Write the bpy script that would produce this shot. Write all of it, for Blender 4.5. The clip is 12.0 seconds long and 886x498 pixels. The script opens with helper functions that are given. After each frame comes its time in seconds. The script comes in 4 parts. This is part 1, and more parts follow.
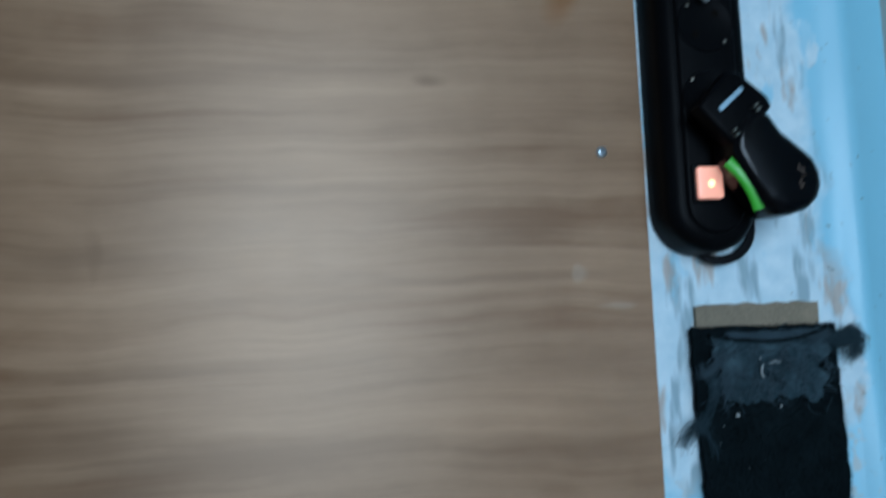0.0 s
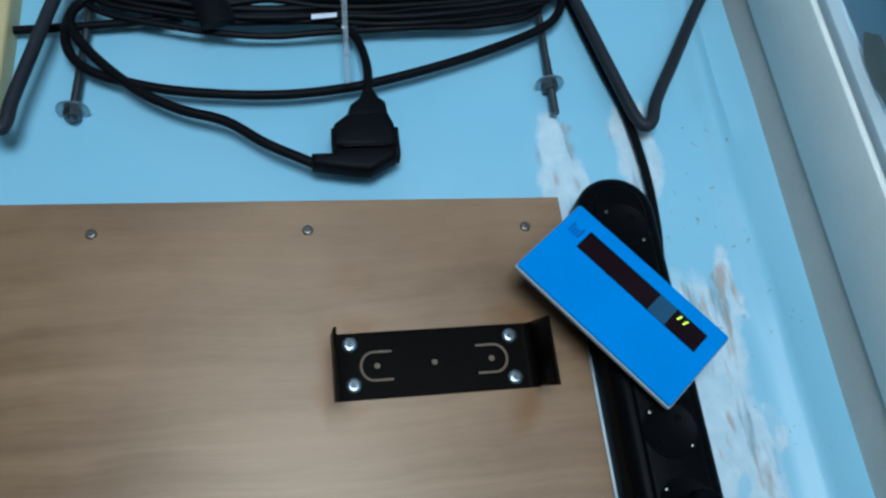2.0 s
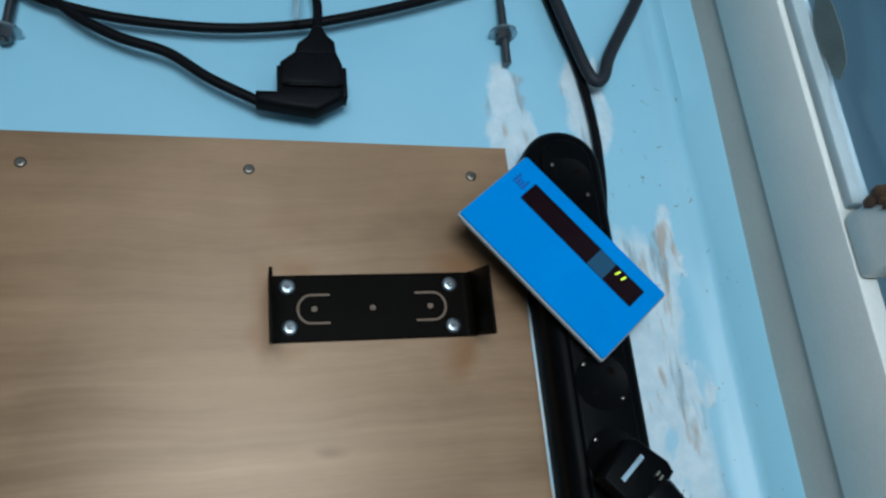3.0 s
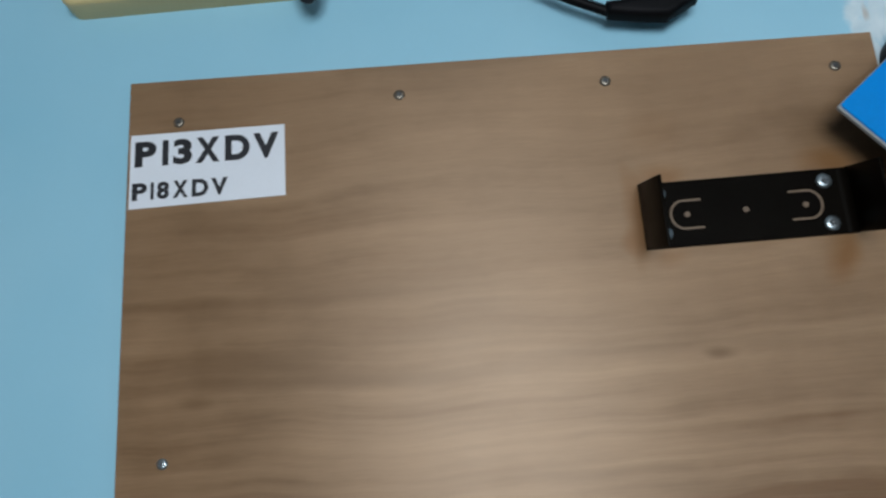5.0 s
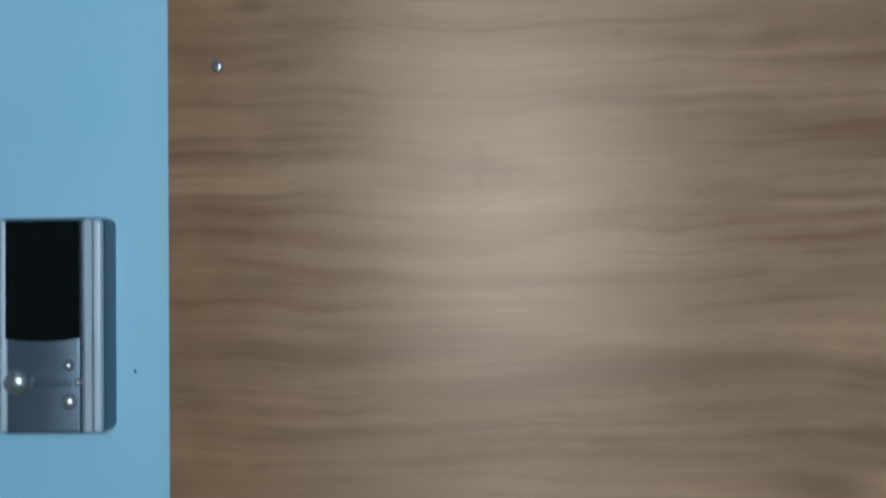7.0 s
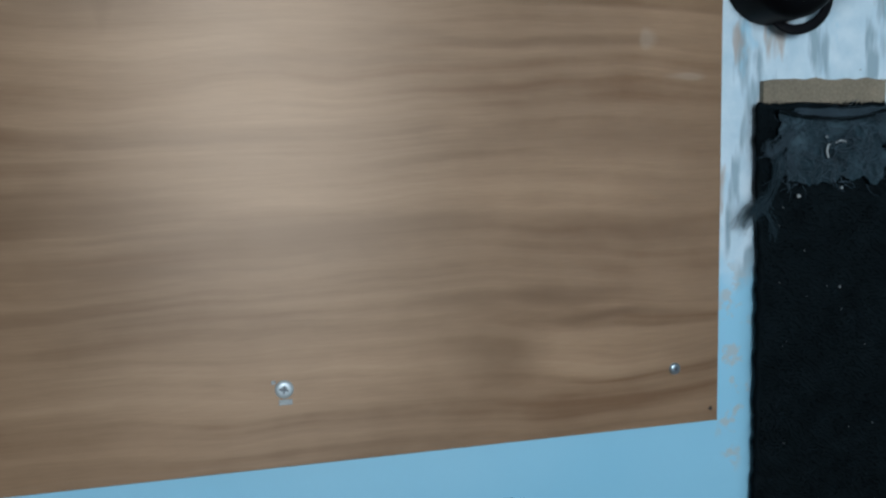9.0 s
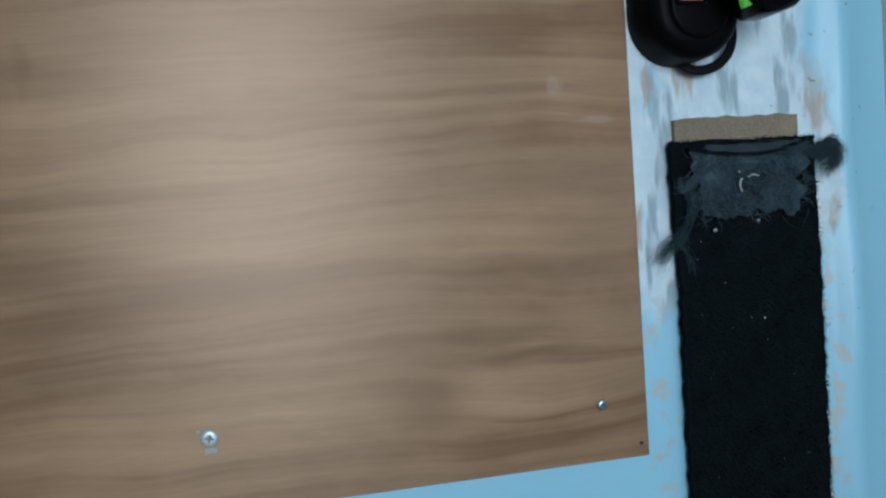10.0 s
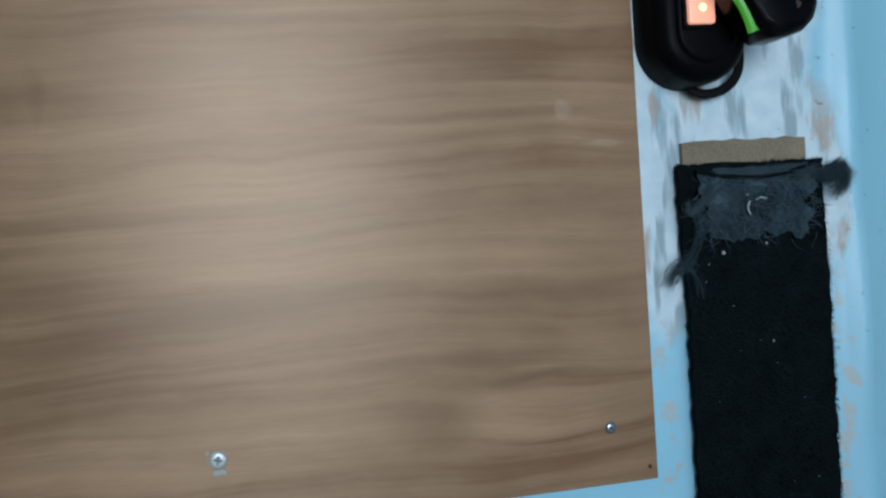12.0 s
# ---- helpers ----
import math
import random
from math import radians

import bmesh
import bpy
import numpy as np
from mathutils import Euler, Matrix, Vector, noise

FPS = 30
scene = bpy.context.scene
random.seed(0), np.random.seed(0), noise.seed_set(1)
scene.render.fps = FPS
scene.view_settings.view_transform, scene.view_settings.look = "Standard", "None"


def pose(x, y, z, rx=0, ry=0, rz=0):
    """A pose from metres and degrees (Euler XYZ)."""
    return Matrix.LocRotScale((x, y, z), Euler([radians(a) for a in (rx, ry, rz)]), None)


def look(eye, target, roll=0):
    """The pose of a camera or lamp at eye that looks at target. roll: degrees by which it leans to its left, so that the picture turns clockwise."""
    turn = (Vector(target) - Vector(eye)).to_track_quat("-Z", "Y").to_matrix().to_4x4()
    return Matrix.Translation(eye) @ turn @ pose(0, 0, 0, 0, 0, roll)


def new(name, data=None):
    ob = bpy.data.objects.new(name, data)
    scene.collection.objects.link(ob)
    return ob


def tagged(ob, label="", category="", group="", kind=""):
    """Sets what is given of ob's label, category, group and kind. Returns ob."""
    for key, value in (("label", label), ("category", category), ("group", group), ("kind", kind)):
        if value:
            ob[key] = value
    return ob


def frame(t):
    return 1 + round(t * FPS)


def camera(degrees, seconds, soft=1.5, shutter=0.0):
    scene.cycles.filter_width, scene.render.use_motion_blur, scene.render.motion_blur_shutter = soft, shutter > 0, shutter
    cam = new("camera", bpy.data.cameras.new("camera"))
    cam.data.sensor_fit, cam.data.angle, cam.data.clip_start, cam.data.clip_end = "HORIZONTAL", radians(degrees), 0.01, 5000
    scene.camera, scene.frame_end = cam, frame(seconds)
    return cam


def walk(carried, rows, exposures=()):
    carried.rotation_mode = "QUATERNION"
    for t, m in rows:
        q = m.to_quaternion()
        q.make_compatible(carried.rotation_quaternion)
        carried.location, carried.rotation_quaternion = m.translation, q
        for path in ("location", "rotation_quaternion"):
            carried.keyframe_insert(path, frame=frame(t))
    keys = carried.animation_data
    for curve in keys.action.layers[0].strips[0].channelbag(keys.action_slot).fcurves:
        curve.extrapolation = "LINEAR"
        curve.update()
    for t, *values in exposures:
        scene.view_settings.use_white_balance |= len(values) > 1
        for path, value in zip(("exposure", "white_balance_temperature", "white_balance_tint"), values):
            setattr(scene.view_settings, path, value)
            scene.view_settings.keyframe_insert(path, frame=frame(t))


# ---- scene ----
cam = camera(57.3, 12.0, soft=2.4, shutter=0.4)
PATH = [
    (0, (0.313, -0.486, 0.194), (0.615, 1.481, 0.394), -2.2),
    (0.5, (0.322, -0.498, 0.221), (0.72, 1.421, 0.62), -3.0),
    (0.7, (0.321, -0.503, 0.238), (0.752, 1.4, 0.678), -3.7),
    (1, (0.324, -0.505, 0.247), (0.77, 1.37, 0.78), -4.0),
    (1.5, (0.326, -0.505, 0.268), (0.68, 1.339, 0.959), -5.1),
    (2, (0.332, -0.514, 0.287), (0.669, 1.279, 1.107), -7.0),
    (2.5, (0.349, -0.507, 0.278), (0.748, 1.286, 1.069), -5.7),
    (3, (0.341, -0.508, 0.281), (0.784, 1.307, 0.995), -5.7),
    (3.5, (0.316, -0.52, 0.272), (0.515, 1.323, 1.023), -4.7),
    (3.7, (0.311, -0.521, 0.274), (0.454, 1.347, 0.974), -4.7),
    (5.3, (0.219, -0.506, 0.283), (0.138, 1.418, 0.824), -4.1),
    (5.5, (0.214, -0.5, 0.278), (0.157, 1.43, 0.798), -3.8),
    (6, (0.21, -0.499, 0.256), (0.098, 1.466, 0.61), -2.1),
    (6.5, (0.18, -0.495, 0.225), (0.135, 1.496, 0.412), -1.0),
    (7, (0.178, -0.477, 0.185), (0.117, 1.522, 0.228), -0.7),
    (7.2, (0.17, -0.467, 0.17), (0.153, 1.533, 0.165), -0.7),
    (8.8, (0.255, -0.448, 0.17), (0.455, 1.524, -0.097), -2.3),
    (9, (0.253, -0.428, 0.165), (0.699, 1.508, -0.068), -1.5),
    (9.5, (0.307, -0.452, 0.152), (0.727, 1.501, 0.044), -3.1),
    (10, (0.304, -0.454, 0.159), (0.716, 1.501, 0.059), -3.9),
    (10.5, (0.305, -0.457, 0.168), (0.703, 1.5, 0.052), -4.3),
    (11, (0.306, -0.456, 0.165), (0.709, 1.499, 0.057), -4.3),
    (11.5, (0.307, -0.454, 0.161), (0.699, 1.505, 0.073), -4.1),
    (12, (0.304, -0.456, 0.163), (0.698, 1.504, 0.103), -3.8),
]
EXPOSURES = [(0, 0.0, 4900, 0), (0.5, 0.12, 4820, -2.5), (1.5, 0.19, 4950, -1), (2.4, 0.17, 5450, 1.5), (3.0, 0.13, 5700, 2.5), (3.5, 0.10, 6200, 7), (5.3, 0.06, 6200, 8), (7.0, 0.0, 5650, 5), (9.0, 0.06, 5650, 5.5), (12, 0.09, 5600, 5)]
walk(cam, [(t, look(eye, target, roll)) for t, eye, target, roll in PATH], EXPOSURES)

# ---- light ----
world = bpy.data.worlds.new("world")
scene.world = world
world.use_nodes = True
world.node_tree.nodes["Background"].inputs[0].default_value = (0.5, 0.62, 0.8, 1)
world.node_tree.nodes["Background"].inputs[1].default_value = 0.05

# added unseen disk, standing fixed in place of a light carried beside the camera
lamp_data = bpy.data.lights.new("room_lamp", "AREA")
lamp_data.shape, lamp_data.size = "DISK", 0.7
lamp_data.energy, lamp_data.color = 18, (0.97, 0.99, 1.0)
room_lamp = new("room_lamp", lamp_data)
room_lamp.matrix_world = look((0.28, -1.7, 0.36), (0.28, 0, 0.30))


# ---- materials ----
def material(name, colour=(0.5, 0.5, 0.5), rough=0.5, metal=0.0, spec=0.5):
    m = bpy.data.materials.new(name)
    m.use_nodes = True
    b = m.node_tree.nodes["Principled BSDF"]
    b.inputs["Base Color"].default_value = (*colour, 1)
    b.inputs["Roughness"].default_value = rough
    b.inputs["Metallic"].default_value = metal
    b.inputs["Specular IOR Level"].default_value = spec
    return m


class Net:
    """Short ways to add nodes to a material."""

    def __init__(self, m):
        self.m, self.t = m, m.node_tree
        self.bsdf = self.t.nodes["Principled BSDF"]

    def put(self, kind, **values):
        n = self.t.nodes.new(kind)
        for k, v in values.items():
            n.inputs[k.replace("_", " ")].default_value = v
        return n

    def link(self, a, b):
        self.t.links.new(a, b)

    def coord(self, scale=(1, 1, 1), move=(0, 0, 0)):
        c = self.t.nodes.new("ShaderNodeTexCoord")
        mp = self.t.nodes.new("ShaderNodeMapping")
        mp.inputs["Scale"].default_value, mp.inputs["Location"].default_value = scale, move
        self.link(c.outputs["Object"], mp.inputs["Vector"])
        return mp.outputs[0]

    def noise(self, vec, scale, detail=3.0, rough=0.55, distort=0.0):
        n = self.put("ShaderNodeTexNoise", Scale=scale, Detail=detail, Roughness=rough, Distortion=distort)
        self.link(vec, n.inputs["Vector"])
        return n.outputs["Fac"]

    def ramp(self, fac, stops):
        n = self.t.nodes.new("ShaderNodeValToRGB")
        els = n.color_ramp.elements
        while len(els) < len(stops):
            els.new(0.5)
        for e, (p, c) in zip(els, stops):
            e.position, e.color = p, (*c, 1) if len(c) == 3 else c
        self.link(fac, n.inputs[0])
        return n.outputs[0]

    def math(self, op, a, b=None, c=None, clamp=False):
        n = self.t.nodes.new("ShaderNodeMath")
        n.operation, n.use_clamp = op, clamp
        for i, v in enumerate((a, b, c)):
            if v is None:
                continue
            if isinstance(v, (int, float)):
                n.inputs[i].default_value = v
            else:
                self.link(v, n.inputs[i])
        return n.outputs[0]

    def mix(self, fac, a, b, mode="MIX"):
        n = self.t.nodes.new("ShaderNodeMix")
        n.data_type, n.blend_type = "RGBA", mode
        for i, v in ((0, fac), (6, a), (7, b)):
            if isinstance(v, (int, float)):
                n.inputs[i].default_value = v
            elif isinstance(v, tuple):
                n.inputs[i].default_value = (*v, 1)
            else:
                self.link(v, n.inputs[i])
        return n.outputs[2]

    def bump(self, height, strength=0.3, distance=0.001):
        n = self.put("ShaderNodeBump", Strength=strength, Distance=distance)
        self.link(height, n.inputs["Height"])
        self.link(n.outputs[0], self.bsdf.inputs["Normal"])

    def base(self, c):
        self.link(c, self.bsdf.inputs["Base Color"])

    def rough(self, c):
        self.link(c, self.bsdf.inputs["Roughness"])

    def ellipse(self, vec, x, z, rx, rz):
        """1 inside an ellipse in x and z, falling to 0 at its rim and below 0 outside."""
        s = self.t.nodes.new("ShaderNodeSeparateXYZ")
        self.link(vec, s.inputs[0])
        dx = self.math("DIVIDE", self.math("SUBTRACT", s.outputs[0], x), rx)
        dz = self.math("DIVIDE", self.math("SUBTRACT", s.outputs[2], z), rz)
        d = self.math("SQRT", self.math("ADD", self.math("MULTIPLY", dx, dx), self.math("MULTIPLY", dz, dz)))
        return self.math("SUBTRACT", 1.0, d)


def speckled(name, colour, rough=0.5, metal=0.0, amount=0.25, scale=120, bump=0.15, spec=0.5):
    """A plain surface with fine grain and broad unevenness."""
    m = material(name, colour, rough, metal, spec)
    n = Net(m)
    v = n.coord()
    fine, broad = n.noise(v, scale * 6, 2), n.noise(v, scale / 4, 3)
    both = n.math("ADD", n.math("MULTIPLY", fine, 0.4), n.math("MULTIPLY", broad, 0.6))
    lo = tuple(c * (1 - amount) for c in colour)
    hi = tuple(min(1, c * (1 + amount)) for c in colour)
    n.base(n.ramp(both, [(0.3, lo), (0.7, hi)]))
    n.rough(n.math("ADD", n.math("MULTIPLY", broad, 0.25), rough - 0.12))
    n.bump(fine, bump, 0.0004)
    return m


def wood_material():
    m = material("veneer", (0.3, 0.2, 0.13), 0.5, 0, 0.85)
    n = Net(m)
    warp = n.noise(n.coord((1.6, 1, 3.2)), 2.2, 3, 0.5)
    s = n.t.nodes.new("ShaderNodeSeparateXYZ")
    n.bsdf.inputs["Specular Tint"].default_value = (1.0, 0.80, 0.62, 1)
    n.bsdf.inputs["IOR"].default_value = 1.5
    # the lacquer follows the fibres, so a highlight is drawn out across the grain
    n.bsdf.inputs["Anisotropic"].default_value = 0.6
    across = n.t.nodes.new("ShaderNodeCombineXYZ")
    across.inputs[2].default_value = 1.0
    n.link(across.outputs[0], n.bsdf.inputs["Tangent"])
    n.link(n.coord(), s.inputs[0])
    z = n.math("ADD", s.outputs[2], n.math("MULTIPLY", warp, 0.05))
    c = n.t.nodes.new("ShaderNodeCombineXYZ")
    n.link(n.math("MULTIPLY", s.outputs[0], 0.9), c.inputs[0])
    n.link(z, c.inputs[2])
    mp = n.put("ShaderNodeMapping", Scale=(1.3, 1.0, 11.0))
    n.link(c.outputs[0], mp.inputs["Vector"])
    bands = n.noise(mp.outputs[0], 3.0, 3.0, 0.5, 0.15)
    mp2 = n.put("ShaderNodeMapping", Scale=(1.0, 1.0, 40.0))
    n.link(c.outputs[0], mp2.inputs["Vector"])
    fine = n.noise(mp2.outputs[0], 3.4, 3, 0.55)
    fibre = n.noise(n.coord((20, 20, 600)), 3.0, 2)
    blotch = n.noise(n.coord((1, 1, 1.7)), 7.5, 3, 0.5)
    mottle = n.noise(n.coord((1.0, 1, 1.3)), 34, 4, 0.55)
    # the figure is strong across the middle of the sheet and faint in patches and towards the top edge
    figure = n.math("ADD", n.math("MULTIPLY", n.noise(n.coord((1, 1, 2.0), (4.0, 0, 1.0)), 5.0, 2, 0.5), 1.5), -0.22, clamp=True)
    plain_top = n.math("MULTIPLY", n.math("SUBTRACT", 0.47, s.outputs[2]), 7.0, clamp=True)
    figure = n.math("MULTIPLY", figure, n.math("ADD", n.math("MULTIPLY", plain_top, 0.75), 0.25))
    g = n.math("ADD", n.math("MULTIPLY", bands, 0.58), n.math("MULTIPLY", fine, 0.42))
    g = n.math("ADD", n.math("MULTIPLY", n.math("SUBTRACT", g, 0.5), n.math("ADD", n.math("MULTIPLY", figure, 1.25), 0.30)), 0.5)
    g = n.math("ADD", g, n.math("MULTIPLY", n.math("SUBTRACT", mottle, 0.5), 0.14))
    col = n.ramp(g, [(0.35, (0.155, 0.083, 0.038)), (0.44, (0.206, 0.125, 0.067)), (0.54, (0.262, 0.165, 0.093)), (0.66, (0.330, 0.216, 0.127))])
    col = n.mix(0.6, col, n.ramp(blotch, [(0.3, (0.70, 0.67, 0.63)), (0.7, (1.18, 1.16, 1.14))]), "MULTIPLY")
    col = n.mix(0.3, col, n.ramp(fibre, [(0.35, (0.7, 0.68, 0.65)), (0.65, (1.1, 1.1, 1.1))]), "MULTIPLY")
    # knots and stains of the sheet, and rust bled from the bracket
    vec = n.t.nodes.new("ShaderNodeVectorMath")
    vec.operation = "ADD"
    wob = n.t.nodes.new("ShaderNodeTexNoise")
    wob.inputs["Scale"].default_value = 14
    n.link(n.coord(), wob.inputs["Vector"])
    sc = n.t.nodes.new("ShaderNodeVectorMath")
    sc.operation = "MULTIPLY_ADD"
    n.link(wob.outputs["Color"], sc.inputs[0])
    sc.inputs[1].default_value, sc.inputs[2].default_value = (0.05, 0, 0.012), (-0.025, 0, -0.006)
    n.link(n.coord(), vec.inputs[0])
    n.link(sc.outputs[0], vec.inputs[1])
    dark_streaks = (
        (0.405, 0.085, 0.100, 0.0045, 0.50), (0.450, 0.071, 0.060, 0.0025, 0.65), (0.335, 0.226, 0.090, 0.0035, 0.45), (0.440, 0.225, 0.080, 0.0030, 0.50),
        (0.200, 0.109, 0.070, 0.0030, 0.60), (0.275, 0.123, 0.100, 0.0070, 0.45), (0.450, 0.119, 0.080, 0.0080, 0.40), (0.240, 0.176, 0.090, 0.0045, 0.40),
        (0.190, 0.348, 0.120, 0.0055, 0.50), (0.065, 0.359, 0.070, 0.0090, 0.45), (0.330, 0.354, 0.130, 0.0040, 0.40), (0.440, 0.324, 0.090, 0.0060, 0.35),
        (0.160, 0.241, 0.060, 0.0090, 0.50), (0.080, 0.257, 0.090, 0.0110, 0.40), (0.070, 0.281, 0.070, 0.0080, 0.35), (0.280, 0.282, 0.090, 0.0035, 0.45))
    dark_streaks += (
        (0.160, 0.144, 0.070, 0.0100, 0.40), (0.465, 0.171, 0.060, 0.0060, 0.45), (0.310, 0.128, 0.130, 0.0050, 0.45), (0.100, 0.137, 0.110, 0.0040, 0.45),
        (0.190, 0.243, 0.050, 0.0040, 0.45), (0.340, 0.273, 0.090, 0.0050, 0.35), (0.160, 0.406, 0.090, 0.0060, 0.30), (0.100, 0.086, 0.110, 0.0060, 0.30),
        (0.400, 0.088, 0.020, 0.0060, 0.35), (0.300, 0.215, 0.130, 0.0030, 0.35))
    knots = ((0.390, 0.348, 0.013, 0.0026, 0.75), (0.379, 0.054, 0.030, 0.0140, 0.60), (0.052, 0.372, 0.010, 0.0200, 0.18), (0.044, 0.342, 0.012, 0.0040, 0.40), (0.185, 0.245, 0.004, 0.0120, 0.35), (0.355, 0.318, 0.020, 0.0060, 0.30))
    rust = ((0.3405, 0.441, 0.010, 0.0240, 0.95), (0.338, 0.424, 0.010, 0.0080, 0.90), (0.362, 0.467, 0.018, 0.0070, 0.70), (0.362, 0.412, 0.018, 0.0050, 0.50),
            (0.466, 0.405, 0.013, 0.0140, 0.85), (0.468, 0.469, 0.020, 0.0080, 0.70), (0.360, 0.500, 0.016, 0.0120, 0.20))
    for spots, tint in ((dark_streaks, (0.120, 0.066, 0.031)), (knots, (0.110, 0.058, 0.024)), (rust, (0.185, 0.082, 0.022))):
        for x, z, rx, rz, deep in spots:
            f = n.math("MULTIPLY", n.math("MULTIPLY", n.ellipse(vec.outputs[0], x, z, rx * 1.15, rz * 1.7), 1.3, clamp=True), deep)
            col = n.mix(f, col, tint)
    # pale scuffs
    for x, z, rx, rz in ((0.498, 0.204, 0.012, 0.003), (0.478, 0.226, 0.006, 0.008)):
        f = n.math("MULTIPLY", n.math("MULTIPLY", n.ellipse(vec.outputs[0], x, z, rx, rz), 2.0, clamp=True), 0.2)
        col = n.mix(f, col, (0.5, 0.44, 0.36))
    n.base(col)
    n.rough(n.math("ADD", n.math("MULTIPLY", n.math("ADD", blotch, mottle), 0.06), 0.34))
    n.bump(n.math("ADD", n.math("MULTIPLY", fibre, 0.4), fine), 0.10, 0.0004)
    return m


def wall_material():
    """Light blue satin paint, flaked off down to white filler and brown spots beside the corner."""
    m = material("blue_paint", (0.3, 0.55, 0.7), 0.45, 0, 0.8)
    n = Net(m)
    n.bsdf.inputs["IOR"].default_value = 1.5
    v = n.coord()
    broad, fine = n.noise(v, 5, 3), n.noise(v, 260, 3)
    blue = n.ramp(broad, [(0.3, (0.262, 0.54, 0.69)), (0.7, (0.308, 0.575, 0.715))])
    wob = n.t.nodes.new("ShaderNodeTexNoise")
    wob.inputs["Scale"].default_value, wob.inputs["Detail"].default_value = 38, 5
    n.link(v, wob.inputs["Vector"])
    sc = n.t.nodes.new("ShaderNodeVectorMath")
    sc.operation = "MULTIPLY_ADD"
    n.link(wob.outputs["Color"], sc.inputs[0])
    sc.inputs[1].default_value, sc.inputs[2].default_value = (0.030, 0, 0.05), (-0.015, 0, -0.025)
    add = n.t.nodes.new("ShaderNodeVectorMath")
    n.link(v, add.inputs[0])
    n.link(sc.outputs[0], add.inputs[1])
    mask = None
    for x, z, rx, rz in ((0.530, 0.598, 0.019, 0.046), (0.595, 0.604, 0.022, 0.054), (0.612, 0.430, 0.032, 0.080), (0.640, 0.490, 0.011, 0.030), (0.608, 0.350, 0.040, 0.085),
                         (0.605, 0.275, 0.048, 0.080), (0.598, 0.205, 0.064, 0.060), (0.653, 0.165, 0.012, 0.055), (0.535, 0.200, 0.026, 0.125), (0.645, 0.379, 0.008, 0.020), (0.524, 0.400, 0.012, 0.25)):
        e = n.ellipse(add.outputs[0], x, z, rx, rz)
        mask = e if mask is None else n.math("MAXIMUM", mask, e)
    bare = n.math("MULTIPLY", mask, 4.5, clamp=True)
    islands = n.noise(n.coord((1, 1, 0.5)), 48, 3, 0.5)
    holes = n.math("MULTIPLY", n.math("SUBTRACT", islands, 0.60), 16.0, clamp=True)
    bare = n.math("MULTIPLY", bare, n.math("SUBTRACT", 1.0, n.math("MULTIPLY", holes, 0.75)))
    chalk = n.ramp(n.noise(v, 90, 4), [(0.3, (0.48, 0.62, 0.69)), (0.7, (0.63, 0.74, 0.79))])
    drips = n.noise(n.coord((1, 1, 0.2)), 88, 3, 0.5)
    chalk = n.mix(n.math("MULTIPLY", n.math("SUBTRACT", drips, 0.555), 10.0, clamp=True), chalk, (0.29, 0.39, 0.44))
    spots = n.noise(n.coord((1, 1, 0.26), (3.1, 0, 1.7)), 74, 3, 0.5)
    chalk = n.mix(n.math("MULTIPLY", n.math("MULTIPLY", n.math("SUBTRACT", spots, 0.605), 12.0, clamp=True), 0.7), chalk, (0.37, 0.27, 0.19))
    col = n.mix(bare, blue, chalk)
    remains = None
    for x, z, rx, rz in ((0.535, 0.030, 0.014, 0.075), (0.656, 0.060, 0.007, 0.09), (0.655, -0.03, 0.006, 0.06)):
        e = n.ellipse(add.outputs[0], x, z, rx, rz)
        remains = e if remains is None else n.math("MAXIMUM", remains, e)
    broken = n.math("MULTIPLY", n.math("SUBTRACT", n.noise(v, 85, 4, 0.6), 0.50), 12.0, clamp=True)
    col = n.mix(n.math("MULTIPLY", n.math("MULTIPLY", n.math("MULTIPLY", remains, 4.0, clamp=True), broken), 0.6), col, (0.47, 0.42, 0.36))
    # flecks of dirt along the worn zone
    zone = n.math("MULTIPLY", n.ellipse(v, 0.645, 0.36, 0.06, 0.38), 4.0, clamp=True)
    flecks = n.math("MULTIPLY", n.math("SUBTRACT", n.noise(v, 150, 2, 0.5, 0.6), 0.69), 22.0, clamp=True)
    col = n.mix(n.math("MULTIPLY", n.math("MULTIPLY", zone, flecks), 0.65), col, (0.13, 0.14, 0.13))
    n.base(col)
    n.rough(n.math("ADD", n.math("MULTIPLY", bare, 0.3), 0.45))
    h = n.math("ADD", n.math("MULTIPLY", bare, -0.8), n.math("MULTIPLY", fine, 0.22))
    n.bump(n.math("ADD", h, n.math("MULTIPLY", n.noise(v, 60, 3), 0.3)), 0.35, 0.0006)
    return m


